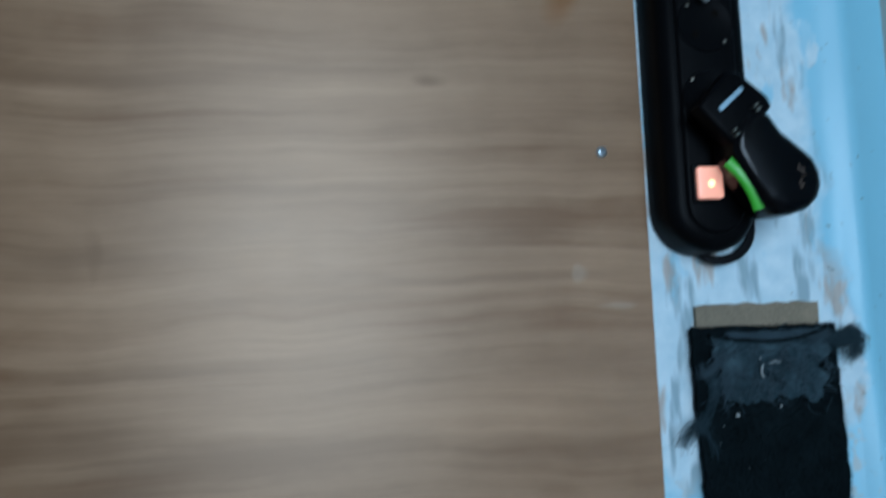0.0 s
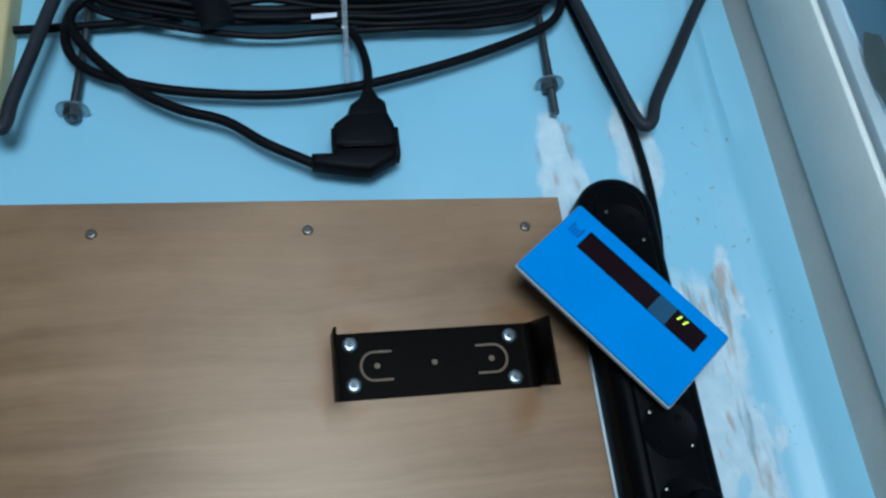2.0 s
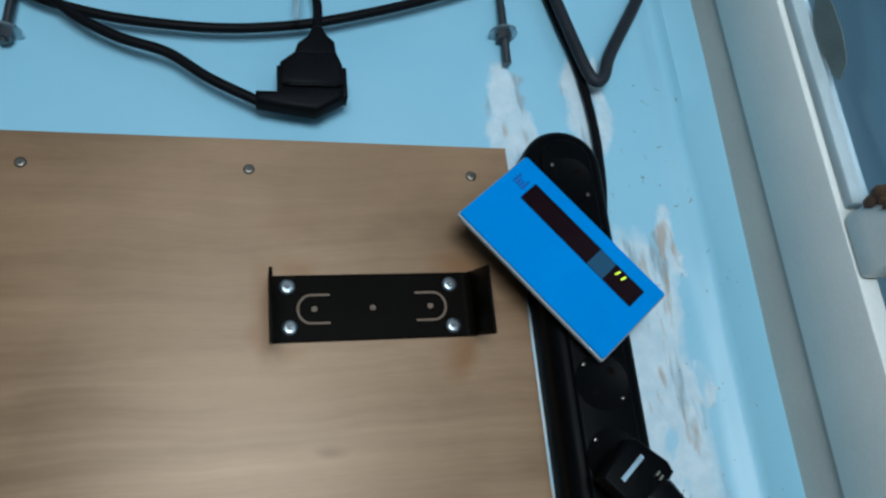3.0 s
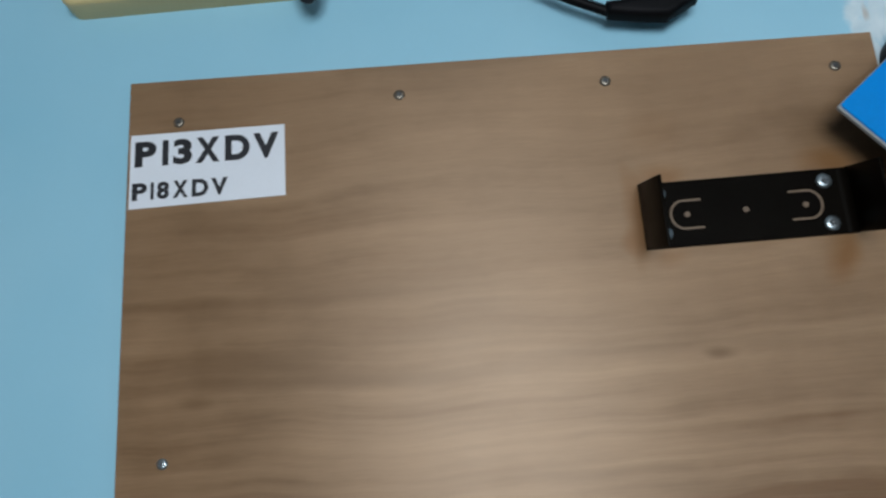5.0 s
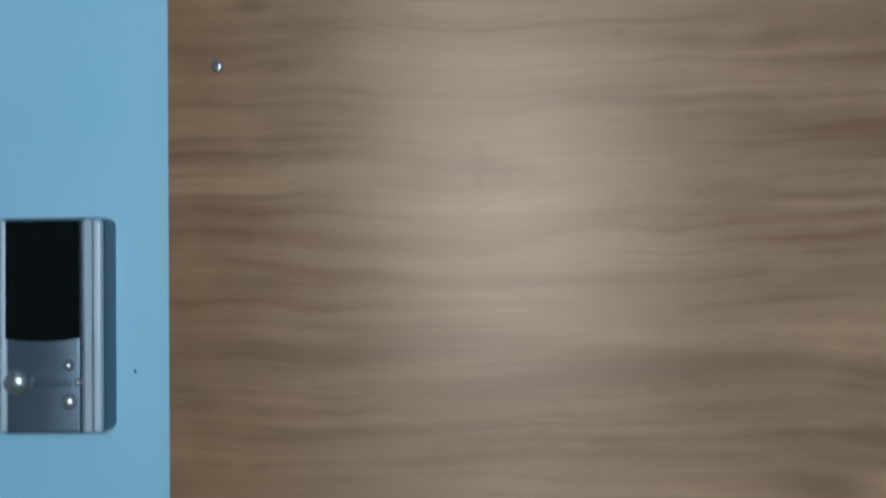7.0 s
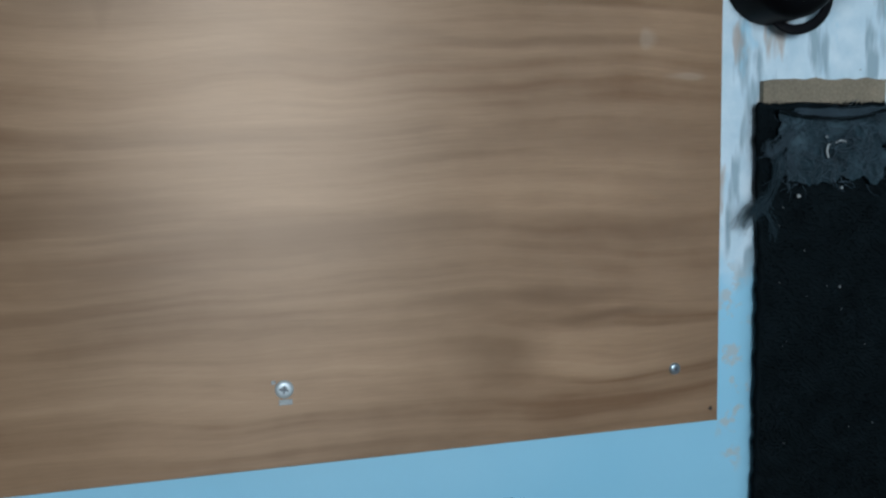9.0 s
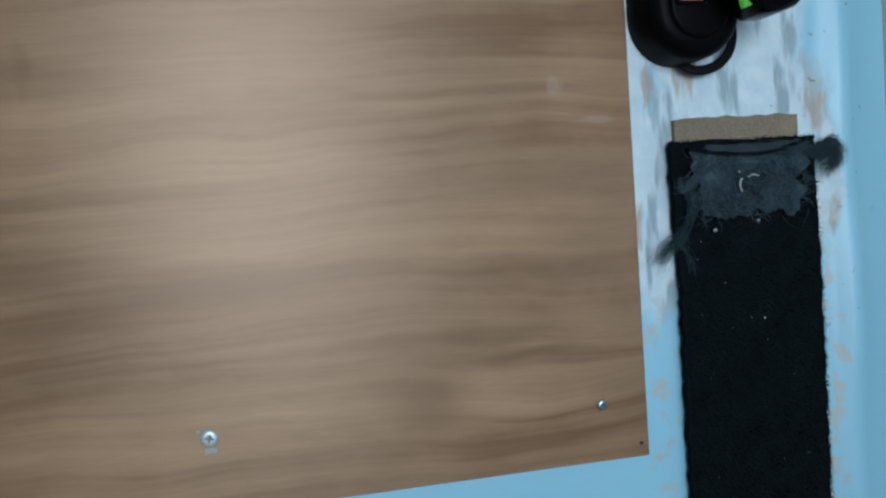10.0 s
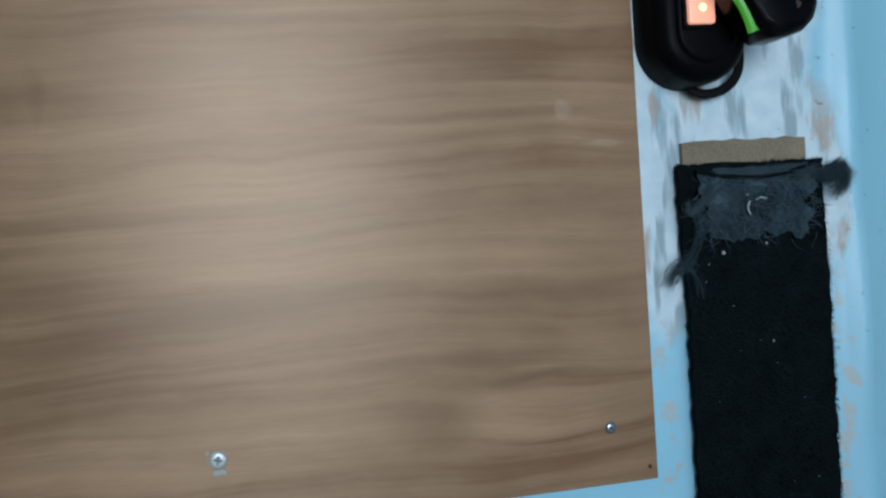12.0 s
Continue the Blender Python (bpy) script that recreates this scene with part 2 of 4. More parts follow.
M = {
    "wood": wood_material(),
    "wall": wall_material(),
    "grey_wall": speckled("grey_plaster", (0.50, 0.495, 0.45), 0.7, amount=0.08, scale=60),
    "room_wall": speckled("room_paint", (0.36, 0.38, 0.40), 0.7, amount=0.06, scale=20),
    "white_paint": speckled("white_gloss_paint", (0.80, 0.82, 0.77), 0.4, amount=0.06, scale=60),
    "worn_wood": speckled("worn_brown_wood", (0.11, 0.055, 0.03), 0.85, amount=0.6, scale=200, bump=0.6),
    "zinc": speckled("zinc_plate", (0.36, 0.42, 0.45), 0.28, 0.9, 0.12),
    "dull_screw": speckled("tarnished_screw", (0.20, 0.18, 0.15), 0.4, 0.85, 0.35),
    "pale_zinc": speckled("pale_zinc_plate", (0.55, 0.60, 0.60), 0.42, 0.45, 0.15),
    "steel": speckled("dull_steel", (0.14, 0.15, 0.16), 0.45, 1.0, 0.2),
    "dark_steel": speckled("dark_bar", (0.017, 0.020, 0.026), 0.5, 0.0, 0.25, spec=0.25),
    "black_metal": speckled("black_enamel", (0.0036, 0.0028, 0.0020), 0.42, 0.0, 0.3, spec=0.03),
    "slot_wood": speckled("slot_wood", (0.16, 0.11, 0.07), 0.6),
    "black_plastic": speckled("black_plastic", (0.0027, 0.0029, 0.0035), 0.4, 0, 0.3, spec=0.035),
    "black_gloss": speckled("black_gloss", (0.0022, 0.0022, 0.0027), 0.2, 0, 0.2, spec=0.16),
    "rubber": speckled("black_rubber", (0.0038, 0.0040, 0.0052), 0.5, 0, 0.3, spec=0.09),
    "blue_case": speckled("blue_case", (0.0, 0.225, 0.66), 0.5, 0, 0.08, 80, spec=0.2),
    "case_edge": speckled("case_edge", (0.33, 0.35, 0.36), 0.45, 0.0, 0.1),
    "window_red": speckled("display_filter", (0.011, 0.004, 0.006), 0.22, 0, 0.2, spec=0.15),
    "window_blue": speckled("display_patch", (0.012, 0.07, 0.14), 0.3, 0, 0.2),
    "ink": speckled("printing_ink", (0.006, 0.007, 0.011), 0.5, 0, 0.2),
    "dim_ink": speckled("dim_ink", (0.0, 0.06, 0.30), 0.5, 0, 0.2),
    "paper": speckled("label_paper", (0.70, 0.74, 0.80), 0.5, 0, 0.03),
    "silver": speckled("silver_paint", (0.12, 0.17, 0.21), 0.38, 0.6, 0.06),
    "bright_silver": speckled("bright_trim", (0.5, 0.55, 0.58), 0.3, 0.9, 0.05),
    "rail_silver": speckled("pale_silver_paint", (0.40, 0.50, 0.56), 0.4, 0.15, 0.05),
    "screen": speckled("dark_screen", (0.004, 0.006, 0.007), 0.15, 0, 0.1, spec=0.3),
    "cream": speckled("cream_plastic", (0.56, 0.47, 0.24), 0.45, 0, 0.08),
    "cream_dark": speckled("cream_knob", (0.55, 0.45, 0.21), 0.5, 0, 0.1),
    "green": speckled("green_plastic", (0.095, 0.40, 0.02), 0.35, 0, 0.1),
    "cardboard": speckled("cardboard", (0.21, 0.175, 0.12), 0.85, 0, 0.45, 90, 0.4),
    "carpet": speckled("carpet_pile", (0.0050, 0.0078, 0.0092), 0.95, 0, 0.5, 300, 0.6, 0.03),
    "fluff": speckled("grey_fluff", (0.05, 0.072, 0.088), 0.9, 0, 0.3, 300, 0.2, 0.05),
    "dark_fluff": speckled("dark_fluff", (0.030, 0.048, 0.059), 0.9, 0, 0.3, 300, 0.2, 0.05),
    "white_bits": speckled("white_bits", (0.36, 0.38, 0.37), 0.7),
    "brand_bar": speckled("pale_bar", (0.30, 0.43, 0.52), 0.5),
    "brass": speckled("contact_metal", (0.34, 0.32, 0.26), 0.3, 1.0, 0.1),
    "slat": speckled("pale_blue_slat", (0.34, 0.5, 0.62), 0.5),
    "stain": speckled("olive_grime", (0.14, 0.18, 0.17), 0.8),
    "bead_paint": speckled("bead_paint", (0.44, 0.53, 0.56), 0.5, amount=0.1),
    "dirt": speckled("dirt", (0.05, 0.035, 0.025), 0.9),
    "floor": speckled("floor_boards", (0.2, 0.14, 0.09), 0.6),
}

tape = material("clear_tape", (0.16, 0.20, 0.23), 0.55, 0, 0.12)
tn = Net(tape)
tape_v = tn.coord()
tn.base(tn.ramp(tn.noise(tape_v, 60, 5, 0.65, 1.0), [(0.32, (0.006, 0.012, 0.016)), (0.52, (0.020, 0.038, 0.048)), (0.75, (0.065, 0.100, 0.118))]))
tn.bump(tn.noise(tape_v, 150, 4, 0.6, 1.5), 0.7, 0.0012)
M["tape"] = tape

strap = material("clear_strap", (0.75, 0.85, 0.9), 0.15)
strap.node_tree.nodes["Principled BSDF"].inputs["Transmission Weight"].default_value = 0.8
M["strap"] = strap

glass = material("window_glass", (0.75, 0.85, 0.92), 0.05)
glass.node_tree.nodes["Principled BSDF"].inputs["Transmission Weight"].default_value = 1.0
glass.node_tree.nodes["Principled BSDF"].inputs["Specular IOR Level"].default_value = 0.12
glass.node_tree.nodes["Principled BSDF"].inputs["IOR"].default_value = 1.3
M["glass"] = glass


def glowing(name, colour, strength):
    m = material(name, colour, 0.35)
    b = m.node_tree.nodes["Principled BSDF"]
    b.inputs["Emission Color"].default_value = (*colour, 1)
    b.inputs["Emission Strength"].default_value = strength
    return m


M["dusk"] = glowing("dusk_sky", (0.062, 0.105, 0.135), 0.9)
M["neon"] = glowing("lit_rocker", (1.0, 0.40, 0.25), 0.55)
M["neon_core"] = glowing("lit_rocker_core", (1.0, 0.68, 0.28), 1.8)
M["digit"] = glowing("lit_digit", (0.75, 0.95, 0.05), 0.7)


# ---- building helpers ----
def thing(name, at, label, category, group=""):
    ob = new(name)
    ob.empty_display_size = 0.02
    ob.location = at
    return tagged(ob, label, category, group)


def finish(bm, name, mat, smooth=True):
    me = bpy.data.meshes.new(name)
    bmesh.ops.recalc_face_normals(bm, faces=bm.faces)
    bm.to_mesh(me)
    bm.free()
    me.materials.append(mat)
    if smooth:
        for p in me.polygons:
            p.use_smooth = True
        me.set_sharp_from_angle(angle=radians(38))
    return me


def origin(ob):
    while ob.parent:
        ob = ob.parent
    return Vector(ob.location)


def part(name, bm, mat, parent, label=""):
    """Links a bmesh in place coordinates as one mesh under a thing or a part."""
    bmesh.ops.translate(bm, verts=bm.verts, vec=-origin(parent))
    ob = new(name, finish(bm, name, mat))
    ob.parent = parent
    return tagged(ob, label)


def solo(name, bm, mat, label, category="", kind="", centre=True):
    at = Vector((0, 0, 0))
    if centre:
        lo = Vector([min(v.co[i] for v in bm.verts) for i in range(3)])
        hi = Vector([max(v.co[i] for v in bm.verts) for i in range(3)])
        at = (lo + hi) / 2
        bmesh.ops.translate(bm, verts=bm.verts, vec=-at)
    ob = new(name, finish(bm, name, mat))
    ob.location = at
    return tagged(ob, label, category, kind=kind)


def box(lo, hi, bevel=0.0, seg=2):
    bm = bmesh.new()
    bmesh.ops.create_cube(bm, size=1)
    for v in bm.verts:
        v.co = Vector([lo[i] if v.co[i] < 0 else hi[i] for i in range(3)])
    if bevel:
        bmesh.ops.bevel(bm, geom=bm.edges[:], offset=bevel, segments=seg, affect="EDGES", profile=0.5)
    return bm


def prism(points, y0, y1, bevel=0.0, seg=2, front_only=True):
    """An outline in x and z, from the back y0 to the front y1 (y1 < y0), with a rounded front rim."""
    bm = bmesh.new()
    f = bm.faces.new([bm.verts.new((x, y0, z)) for x, z in points])
    r = bmesh.ops.extrude_face_region(bm, geom=[f])
    top = [v for v in r["geom"] if isinstance(v, bmesh.types.BMVert)]
    for v in top:
        v.co.y = y1
    bm.normal_update()
    if bevel:
        rim = [e for e in bm.edges if all(abs(v.co.y - y1) < 1e-6 for v in e.verts)]
        bmesh.ops.bevel(bm, geom=rim, offset=bevel, segments=seg, affect="EDGES", profile=0.5)
    return bm


def rounded(x0, z0, x1, z1, r, n=5):
    pts = []
    for cx, cz, a in ((x1 - r, z1 - r, 0), (x0 + r, z1 - r, 90), (x0 + r, z0 + r, 180), (x1 - r, z0 + r, 270)):
        pts += [(cx + r * math.cos(radians(a + 90 * i / n)), cz + r * math.sin(radians(a + 90 * i / n))) for i in range(n + 1)]
    return pts


def turned(points, angle, at):
    c, s = math.cos(radians(angle)), math.sin(radians(angle))
    return [(at[0] + x * c - z * s, at[1] + x * s + z * c) for x, z in points]


def smooth_line(pts, n=8):
    pts = [Vector(p) for p in pts]
    full = [2 * pts[0] - pts[1], *pts, 2 * pts[-1] - pts[-2]]
    out = []
    for a, b, c, d in zip(full, full[1:], full[2:], full[3:]):
        for i in range(n):
            t = i / n
            out.append(0.5 * (2 * b + (c - a) * t + (2 * a - 5 * b + 4 * c - d) * t * t + (3 * b - a - 3 * c + d) * t ** 3))
    return out + [pts[-1]]


def tube(pts, r, sides=10, n=8, flat=1.0, taper=None):
    line = smooth_line(pts, n)
    bm = bmesh.new()
    rings, up = [], Vector((0, 1, 0))
    for i, p in enumerate(line):
        d = (line[min(i + 1, len(line) - 1)] - line[max(i - 1, 0)]).normalized()
        side = d.cross(up)
        side = side.normalized() if side.length > 1e-5 else Vector((1, 0, 0))
        up = side.cross(d).normalized()
        rr = r if taper is None else r * (1 + (taper - 1) * i / (len(line) - 1))
        rings.append([bm.verts.new(p + side * rr * math.cos(2 * math.pi * k / sides) + up * rr * flat * math.sin(2 * math.pi * k / sides)) for k in range(sides)])
    for a, b in zip(rings, rings[1:]):
        for k in range(sides):
            bm.faces.new((a[k], a[(k + 1) % sides], b[(k + 1) % sides], b[k]))
    bm.faces.new(rings[0][::-1])
    bm.faces.new(rings[-1])
    return bm


def lathe(profile, at, n=20):
    """A profile of (radius, height) turned round an axis that points out of the wall, at (x, y, z)."""
    bm = bmesh.new()
    rings = []
    for r, h in profile:
        if r < 1e-6:
            rings.append([bm.verts.new((at[0], at[1] - h, at[2]))])
        else:
            rings.append([bm.verts.new((at[0] + r * math.cos(2 * math.pi * k / n), at[1] - h, at[2] + r * math.sin(2 * math.pi * k / n))) for k in range(n)])
    for a, b in zip(rings, rings[1:]):
        for k in range(n):
            q = [a[k % len(a)], a[(k + 1) % len(a)], b[(k + 1) % len(b)], b[k % len(b)]]
            q = list(dict.fromkeys(q))
            if len(q) > 2:
                bm.faces.new(q)
    return bm


def join(*bms):
    out = bmesh.new()
    for b in bms:
        me = bpy.data.meshes.new("tmp")
        b.to_mesh(me)
        b.free()
        out.from_mesh(me)
        bpy.data.meshes.remove(me)
    return out


def text_mesh(body, x, z, width, height, y, bold=0.0, slant=0.0):
    """Lettering that stands on the wall, of a given width and cap height."""
    cu = bpy.data.curves.new("lettering", "FONT")
    cu.body, cu.size, cu.offset, cu.extrude = body, 1.0, bold, 0.01
    ob = bpy.data.objects.new("lettering", cu)
    scene.collection.objects.link(ob)
    me = bpy.data.meshes.new_from_object(ob.evaluated_get(bpy.context.evaluated_depsgraph_get()))
    bpy.data.objects.remove(ob)
    bm = bmesh.new()
    bm.from_mesh(me)
    bpy.data.meshes.remove(me)
    lo = [min(v.co[i] for v in bm.verts) for i in (0, 1)]
    hi = [max(v.co[i] for v in bm.verts) for i in (0, 1)]
    for v in bm.verts:
        u, w, e = (v.co.x - lo[0]) / (hi[0] - lo[0]), (v.co.y - lo[1]) / (hi[1] - lo[1]), v.co.z
        v.co = Vector((x + u * width, y - (0.0002 if e > 0 else -0.0002), z + w * height + u * width * slant))
    return bm


# ---- the large structure ----
WALL_Y, CORNER = 0.008, 0.7045


def structure(name, bm, mat, label, category="wall"):
    return solo(name, bm, mat, label, category, "structure", centre=False)


def back_wall():
    """The wall behind the board, its plaster swelling into a rounded ridge just before the corner."""
    bm = bmesh.new()
    xs = [-1.5, -0.6, 0.0, 0.3, 0.5, 0.56, 0.60, 0.63, 0.645, 0.652, 0.658, 0.663, 0.668, 0.674, 0.682, CORNER]
    swell = {0.652: 0.001, 0.658: 0.0035, 0.663: 0.0065, 0.668: 0.0075, 0.674: 0.0055, 0.682: 0.001, CORNER: -0.010}
    zs = [-1.1, -0.5] + [-0.1 + 0.015 * i for i in range(61)] + [1.1, 1.5]
    rows = []
    for z in zs:
        row = []
        for x in xs:
            dx = 0.004 * noise.noise((0.0, 0.3, z * 9)) + 0.006 * noise.noise((5.0, 0.3, z * 2.5)) if 0.64 < x < CORNER else 0.0
            amp = 1 + 0.35 * noise.noise((x * 20, 2.0, z * 14))
            y = WALL_Y - swell.get(x, 0.0) * amp
            if 0.52 < x < 0.66:
                y -= 0.0009 * noise.noise((x * 40, 7.0, z * 25))
            if x == CORNER:
                y = 0.009 - 0.007 * min(1.0, max(0.0, (z - 0.40) / 0.25))
            row.append(bm.verts.new((x + dx, y, z)))
        rows.append(row)
    for a, b in zip(rows, rows[1:]):
        for i in range(len(xs) - 1):
            bm.faces.new((a[i], a[i + 1], b[i + 1], b[i]))
    back = [[bm.verts.new((x, 0.16, z)) for x in (xs[0], xs[-1])] for z in (zs[0], zs[-1])]
    bm.faces.new((back[0][0], back[0][1], back[1][1], back[1][0]))
    bm.faces.new([r[0] for r in rows] + [back[1][0], back[0][0]])
    bm.faces.new([r[-1] for r in rows] + [back[1][1], back[0][1]])
    bm.faces.new(rows[0] + [back[0][1], back[0][0]])
    bm.faces.new(rows[-1] + [back[1][1], back[1][0]])
    return bm


structure("wall_north", back_wall(), M["wall"], "light blue painted wall, paint flaked to white filler near the corner")
structure("wall_east_pier", box((CORNER, -0.032, -1.1), (CORNER + 0.03, 0.16, 1.5), 0.002), M["grey_wall"], "grey-beige plaster pier beside the window")
structure("wall_east_lower", box((CORNER, -3.6, -1.1), (0.86, -0.032, -0.02)), M["room_wall"], "plain painted wall below the window")
structure("wall_east_upper", box((CORNER, -3.6, 1.15), (0.86, -0.032, 1.5)), M["room_wall"], "plain painted wall above the window")
structure("wall_east_far", box((CORNER, -3.6, -0.02), (0.86, -0.95, 1.15)), M["room_wall"], "plain painted wall beyond the window")
structure("wall_west", box((-1.6, -3.6, -1.1), (-1.5, 0.16, 1.5)), M["room_wall"], "plain painted side wall")
structure("wall_south", box((-1.6, -3.7, -1.1), (0.86, -3.6, 1.5)), M["room_wall"], "plain painted wall across the room")
structure("floor", box((-1.6, -3.7, -1.2), (0.86, 0.16, -1.1)), M["floor"], "brown wooden floor", "floor")
structure("ceiling", box((-1.6, -3.7, 1.5), (0.86, 0.16, 1.6)), M["room_wall"], "plain pale ceiling", "ceiling")
structure("backdrop", box((1.25, -2.6, -1.2), (1.26, 2.4, 2.4)), M["dusk"], "dim blue-grey dusk outside the window", "backdrop")

# the window in the side wall: post, rail, lower casing, panes
window = thing("window_1", (CORNER, -0.09, -0.02), "white-painted wooden window with a chipped, weathered rail", "window")
tagged(window, kind="structure")
part("window_post", box((CORNER - 0.0025, -0.098, -0.02), (CORNER + 0.012, -0.032, 1.15), 0.002), M["white_paint"], window)
part("glazing_bead", box((CORNER + 0.002, -0.107, 0.466), (CORNER + 0.018, -0.0983, 1.15), 0.002), M["bead_paint"], window)


def rail_mesh():
    bm = box((CORNER - 0.002, -0.95, 0.418), (CORNER + 0.05, -0.0983, 0.460), 0.004)
    bmesh.ops.subdivide_edges(bm, edges=[e for e in bm.edges if abs(e.verts[0].co.y - e.verts[1].co.y) > 0.3], cuts=60)
    for v in bm.verts:
        v.co += Vector((0, 0, 0.004 * noise.noise(v.co * 30))) if v.co.z > 0.44 else Vector()
    return bm


rail = part("window_rail", rail_mesh(), M["white_paint"], window, "white rail with chipped paint")
chips = bmesh.new()
for i in range(26):
    u = random.random()
    y, z = -0.122 - 0.05 * u, 0.456 + random.uniform(-0.008, 0.006)
    bmesh.ops.create_icosphere(chips, subdivisions=1, radius=random.uniform(0.002, 0.006), matrix=Matrix.Translation((CORNER - 0.003, y, z)) @ Matrix.Diagonal((0.5, 1.3, 0.8, 1)))
part("bare_wood", chips, M["worn_wood"], rail, "flaked brown bare wood")
part("pane", box((CORNER + 0.012, -0.95, 0.460), (CORNER + 0.016, -0.0983, 1.15)), M["glass"], window).visible_shadow = False
part("pane", box((CORNER + 0.024, -0.95, -0.02), (CORNER + 0.028, -0.0983, 0.418)), M["glass"], window).visible_shadow = False
for i in range(9):
    z = 0.395 - 0.019 * i
    part("slat", box((CORNER + 0.012, -0.95, z - 0.008), (CORNER + 0.020, -0.0983, z + 0.008), 0.002), M["slat"], window)

smear = []
for k in range(28):
    a = 2 * math.pi * k / 28
    r = 1 + 0.22 * noise.noise((math.cos(a) * 1.6, math.sin(a) * 1.6, 3.0))
    smear.append((-0.120 + 0.0115 * r * math.cos(a), 0.585 + 0.030 * r * math.sin(a)))
grime = prism(smear, 0.0, -0.0006)
for v in grime.verts:
    v.co = Vector((CORNER + 0.0114 + v.co.y, v.co.x, v.co.z))
part("grime", grime, M["stain"], window, "olive grime stain on the pane")

# ---- the board ----
BOARD = [(0.0, 0.0), (0.52, 0.0), (0.52, 0.5605), (0.0, 0.5725)]
board = thing("wooden_board", (0.26, 0.0, 0.0), "brown wood-veneer board with horizontal grain, screwed to the blue wall", "board")


def board_mesh():
    bm = prism(BOARD, WALL_Y, 0.0, 0.0005, 1)
    return bm


sheet = part("panel", board_mesh(), M["wood"], board)
# the material reads the board's own coordinates, so keep them equal to the place's
sheet.data.transform(Matrix.Translation(origin(board)))
sheet.location = -origin(board)


def screw_mesh(r):
    b = lathe([(0.0, 0.0005), (r * 0.22, 0.0006), (r * 0.36, 0.0014), (r * 0.62, 0.0014), (r * 0.9, 0.0009), (r, 0.0002), (r, -0.0015)], (0, 0, 0), 16)
    slot_a = box((-r * 0.5, -0.00155, -r * 0.09), (r * 0.5, -0.0004, r * 0.09))
    slot_b = box((-r * 0.09, -0.00156, -r * 0.5), (r * 0.09, -0.0004, r * 0.5))
    return b, join(slot_a, slot_b)


def screws(parent, places, r, y, mat="zinc"):
    head, slot = screw_mesh(r)
    head_me, slot_me = finish(head, "screw", M[mat]), finish(slot, "recess", M["steel"])
    for i, (x, z) in enumerate(places):
        a = new("screw", head_me)
        a.parent, a.location = parent, Vector((x, y, z)) - origin(parent)
        a.rotation_euler = (0, radians(37 * i + 10), 0)
        b = new("recess", slot_me)
        b.parent = a


screws(board, [(0.036, 0.5385), (0.192, 0.5445), (0.335, 0.541), (0.491, 0.537)], 0.0039, 0.0, "dull_screw")
screws(board, [(0.030, 0.306), (0.492, 0.303), (0.036, 0.036), (0.491, 0.0345)], 0.0036, 0.0)
screws(board, [(0.2630, 0.0430)], 0.0050, 0.0, "pale_zinc")
part("chip", box((0.2600, -0.0008, 0.0345), (0.2670, 0.0005, 0.0375), 0.0003), M["white_bits"], board, "pale splintered chip under the screw")
part("chip", box((0.2565, -0.0008, 0.0462), (0.2587, 0.0005, 0.0482), 0.0003), M["white_bits"], board)
part("knot_hole", lathe([(0.0, 0.0006), (0.0012, 0.0004), (0.0016, -0.0004)], (0.515, 0.0, 0.008), 8), M["dirt"], board)

# the label
label = thing("label_sticker", (0.056, 0.0, 0.477), "white paper label with black printed call signs, stuck on the board", "label")
part("paper", prism([(0.0022, 0.4765), (0.1108, 0.4775), (0.1108, 0.5300), (0.0022, 0.5312)], 0.0002, -0.0006), M["paper"], label)


def call_sign(word, spans, x, z, width, height, bold):
    return join(*[text_mesh(c, x + width * a, z - 0.012 * width * a, width * (b - a), height, -0.0008, bold, -0.012) for c, (a, b) in zip(word, spans)])


part("lettering", call_sign("PI3XDV", ((0, 0.149), (0.193, 0.234), (0.269, 0.398), (0.427, 0.591), (0.629, 0.80), (0.825, 1)), 0.0056, 0.5070, 0.1010, 0.0188, 0.045), M["ink"], label, "large black capitals")
part("lettering", call_sign("PI8XDV", ((0, 0.157), (0.197, 0.229), (0.262, 0.389), (0.432, 0.585), (0.629, 0.799), (0.83, 1)), 0.0044, 0.4825, 0.0665, 0.0125, 0.038), M["ink"], label, "smaller black capitals")


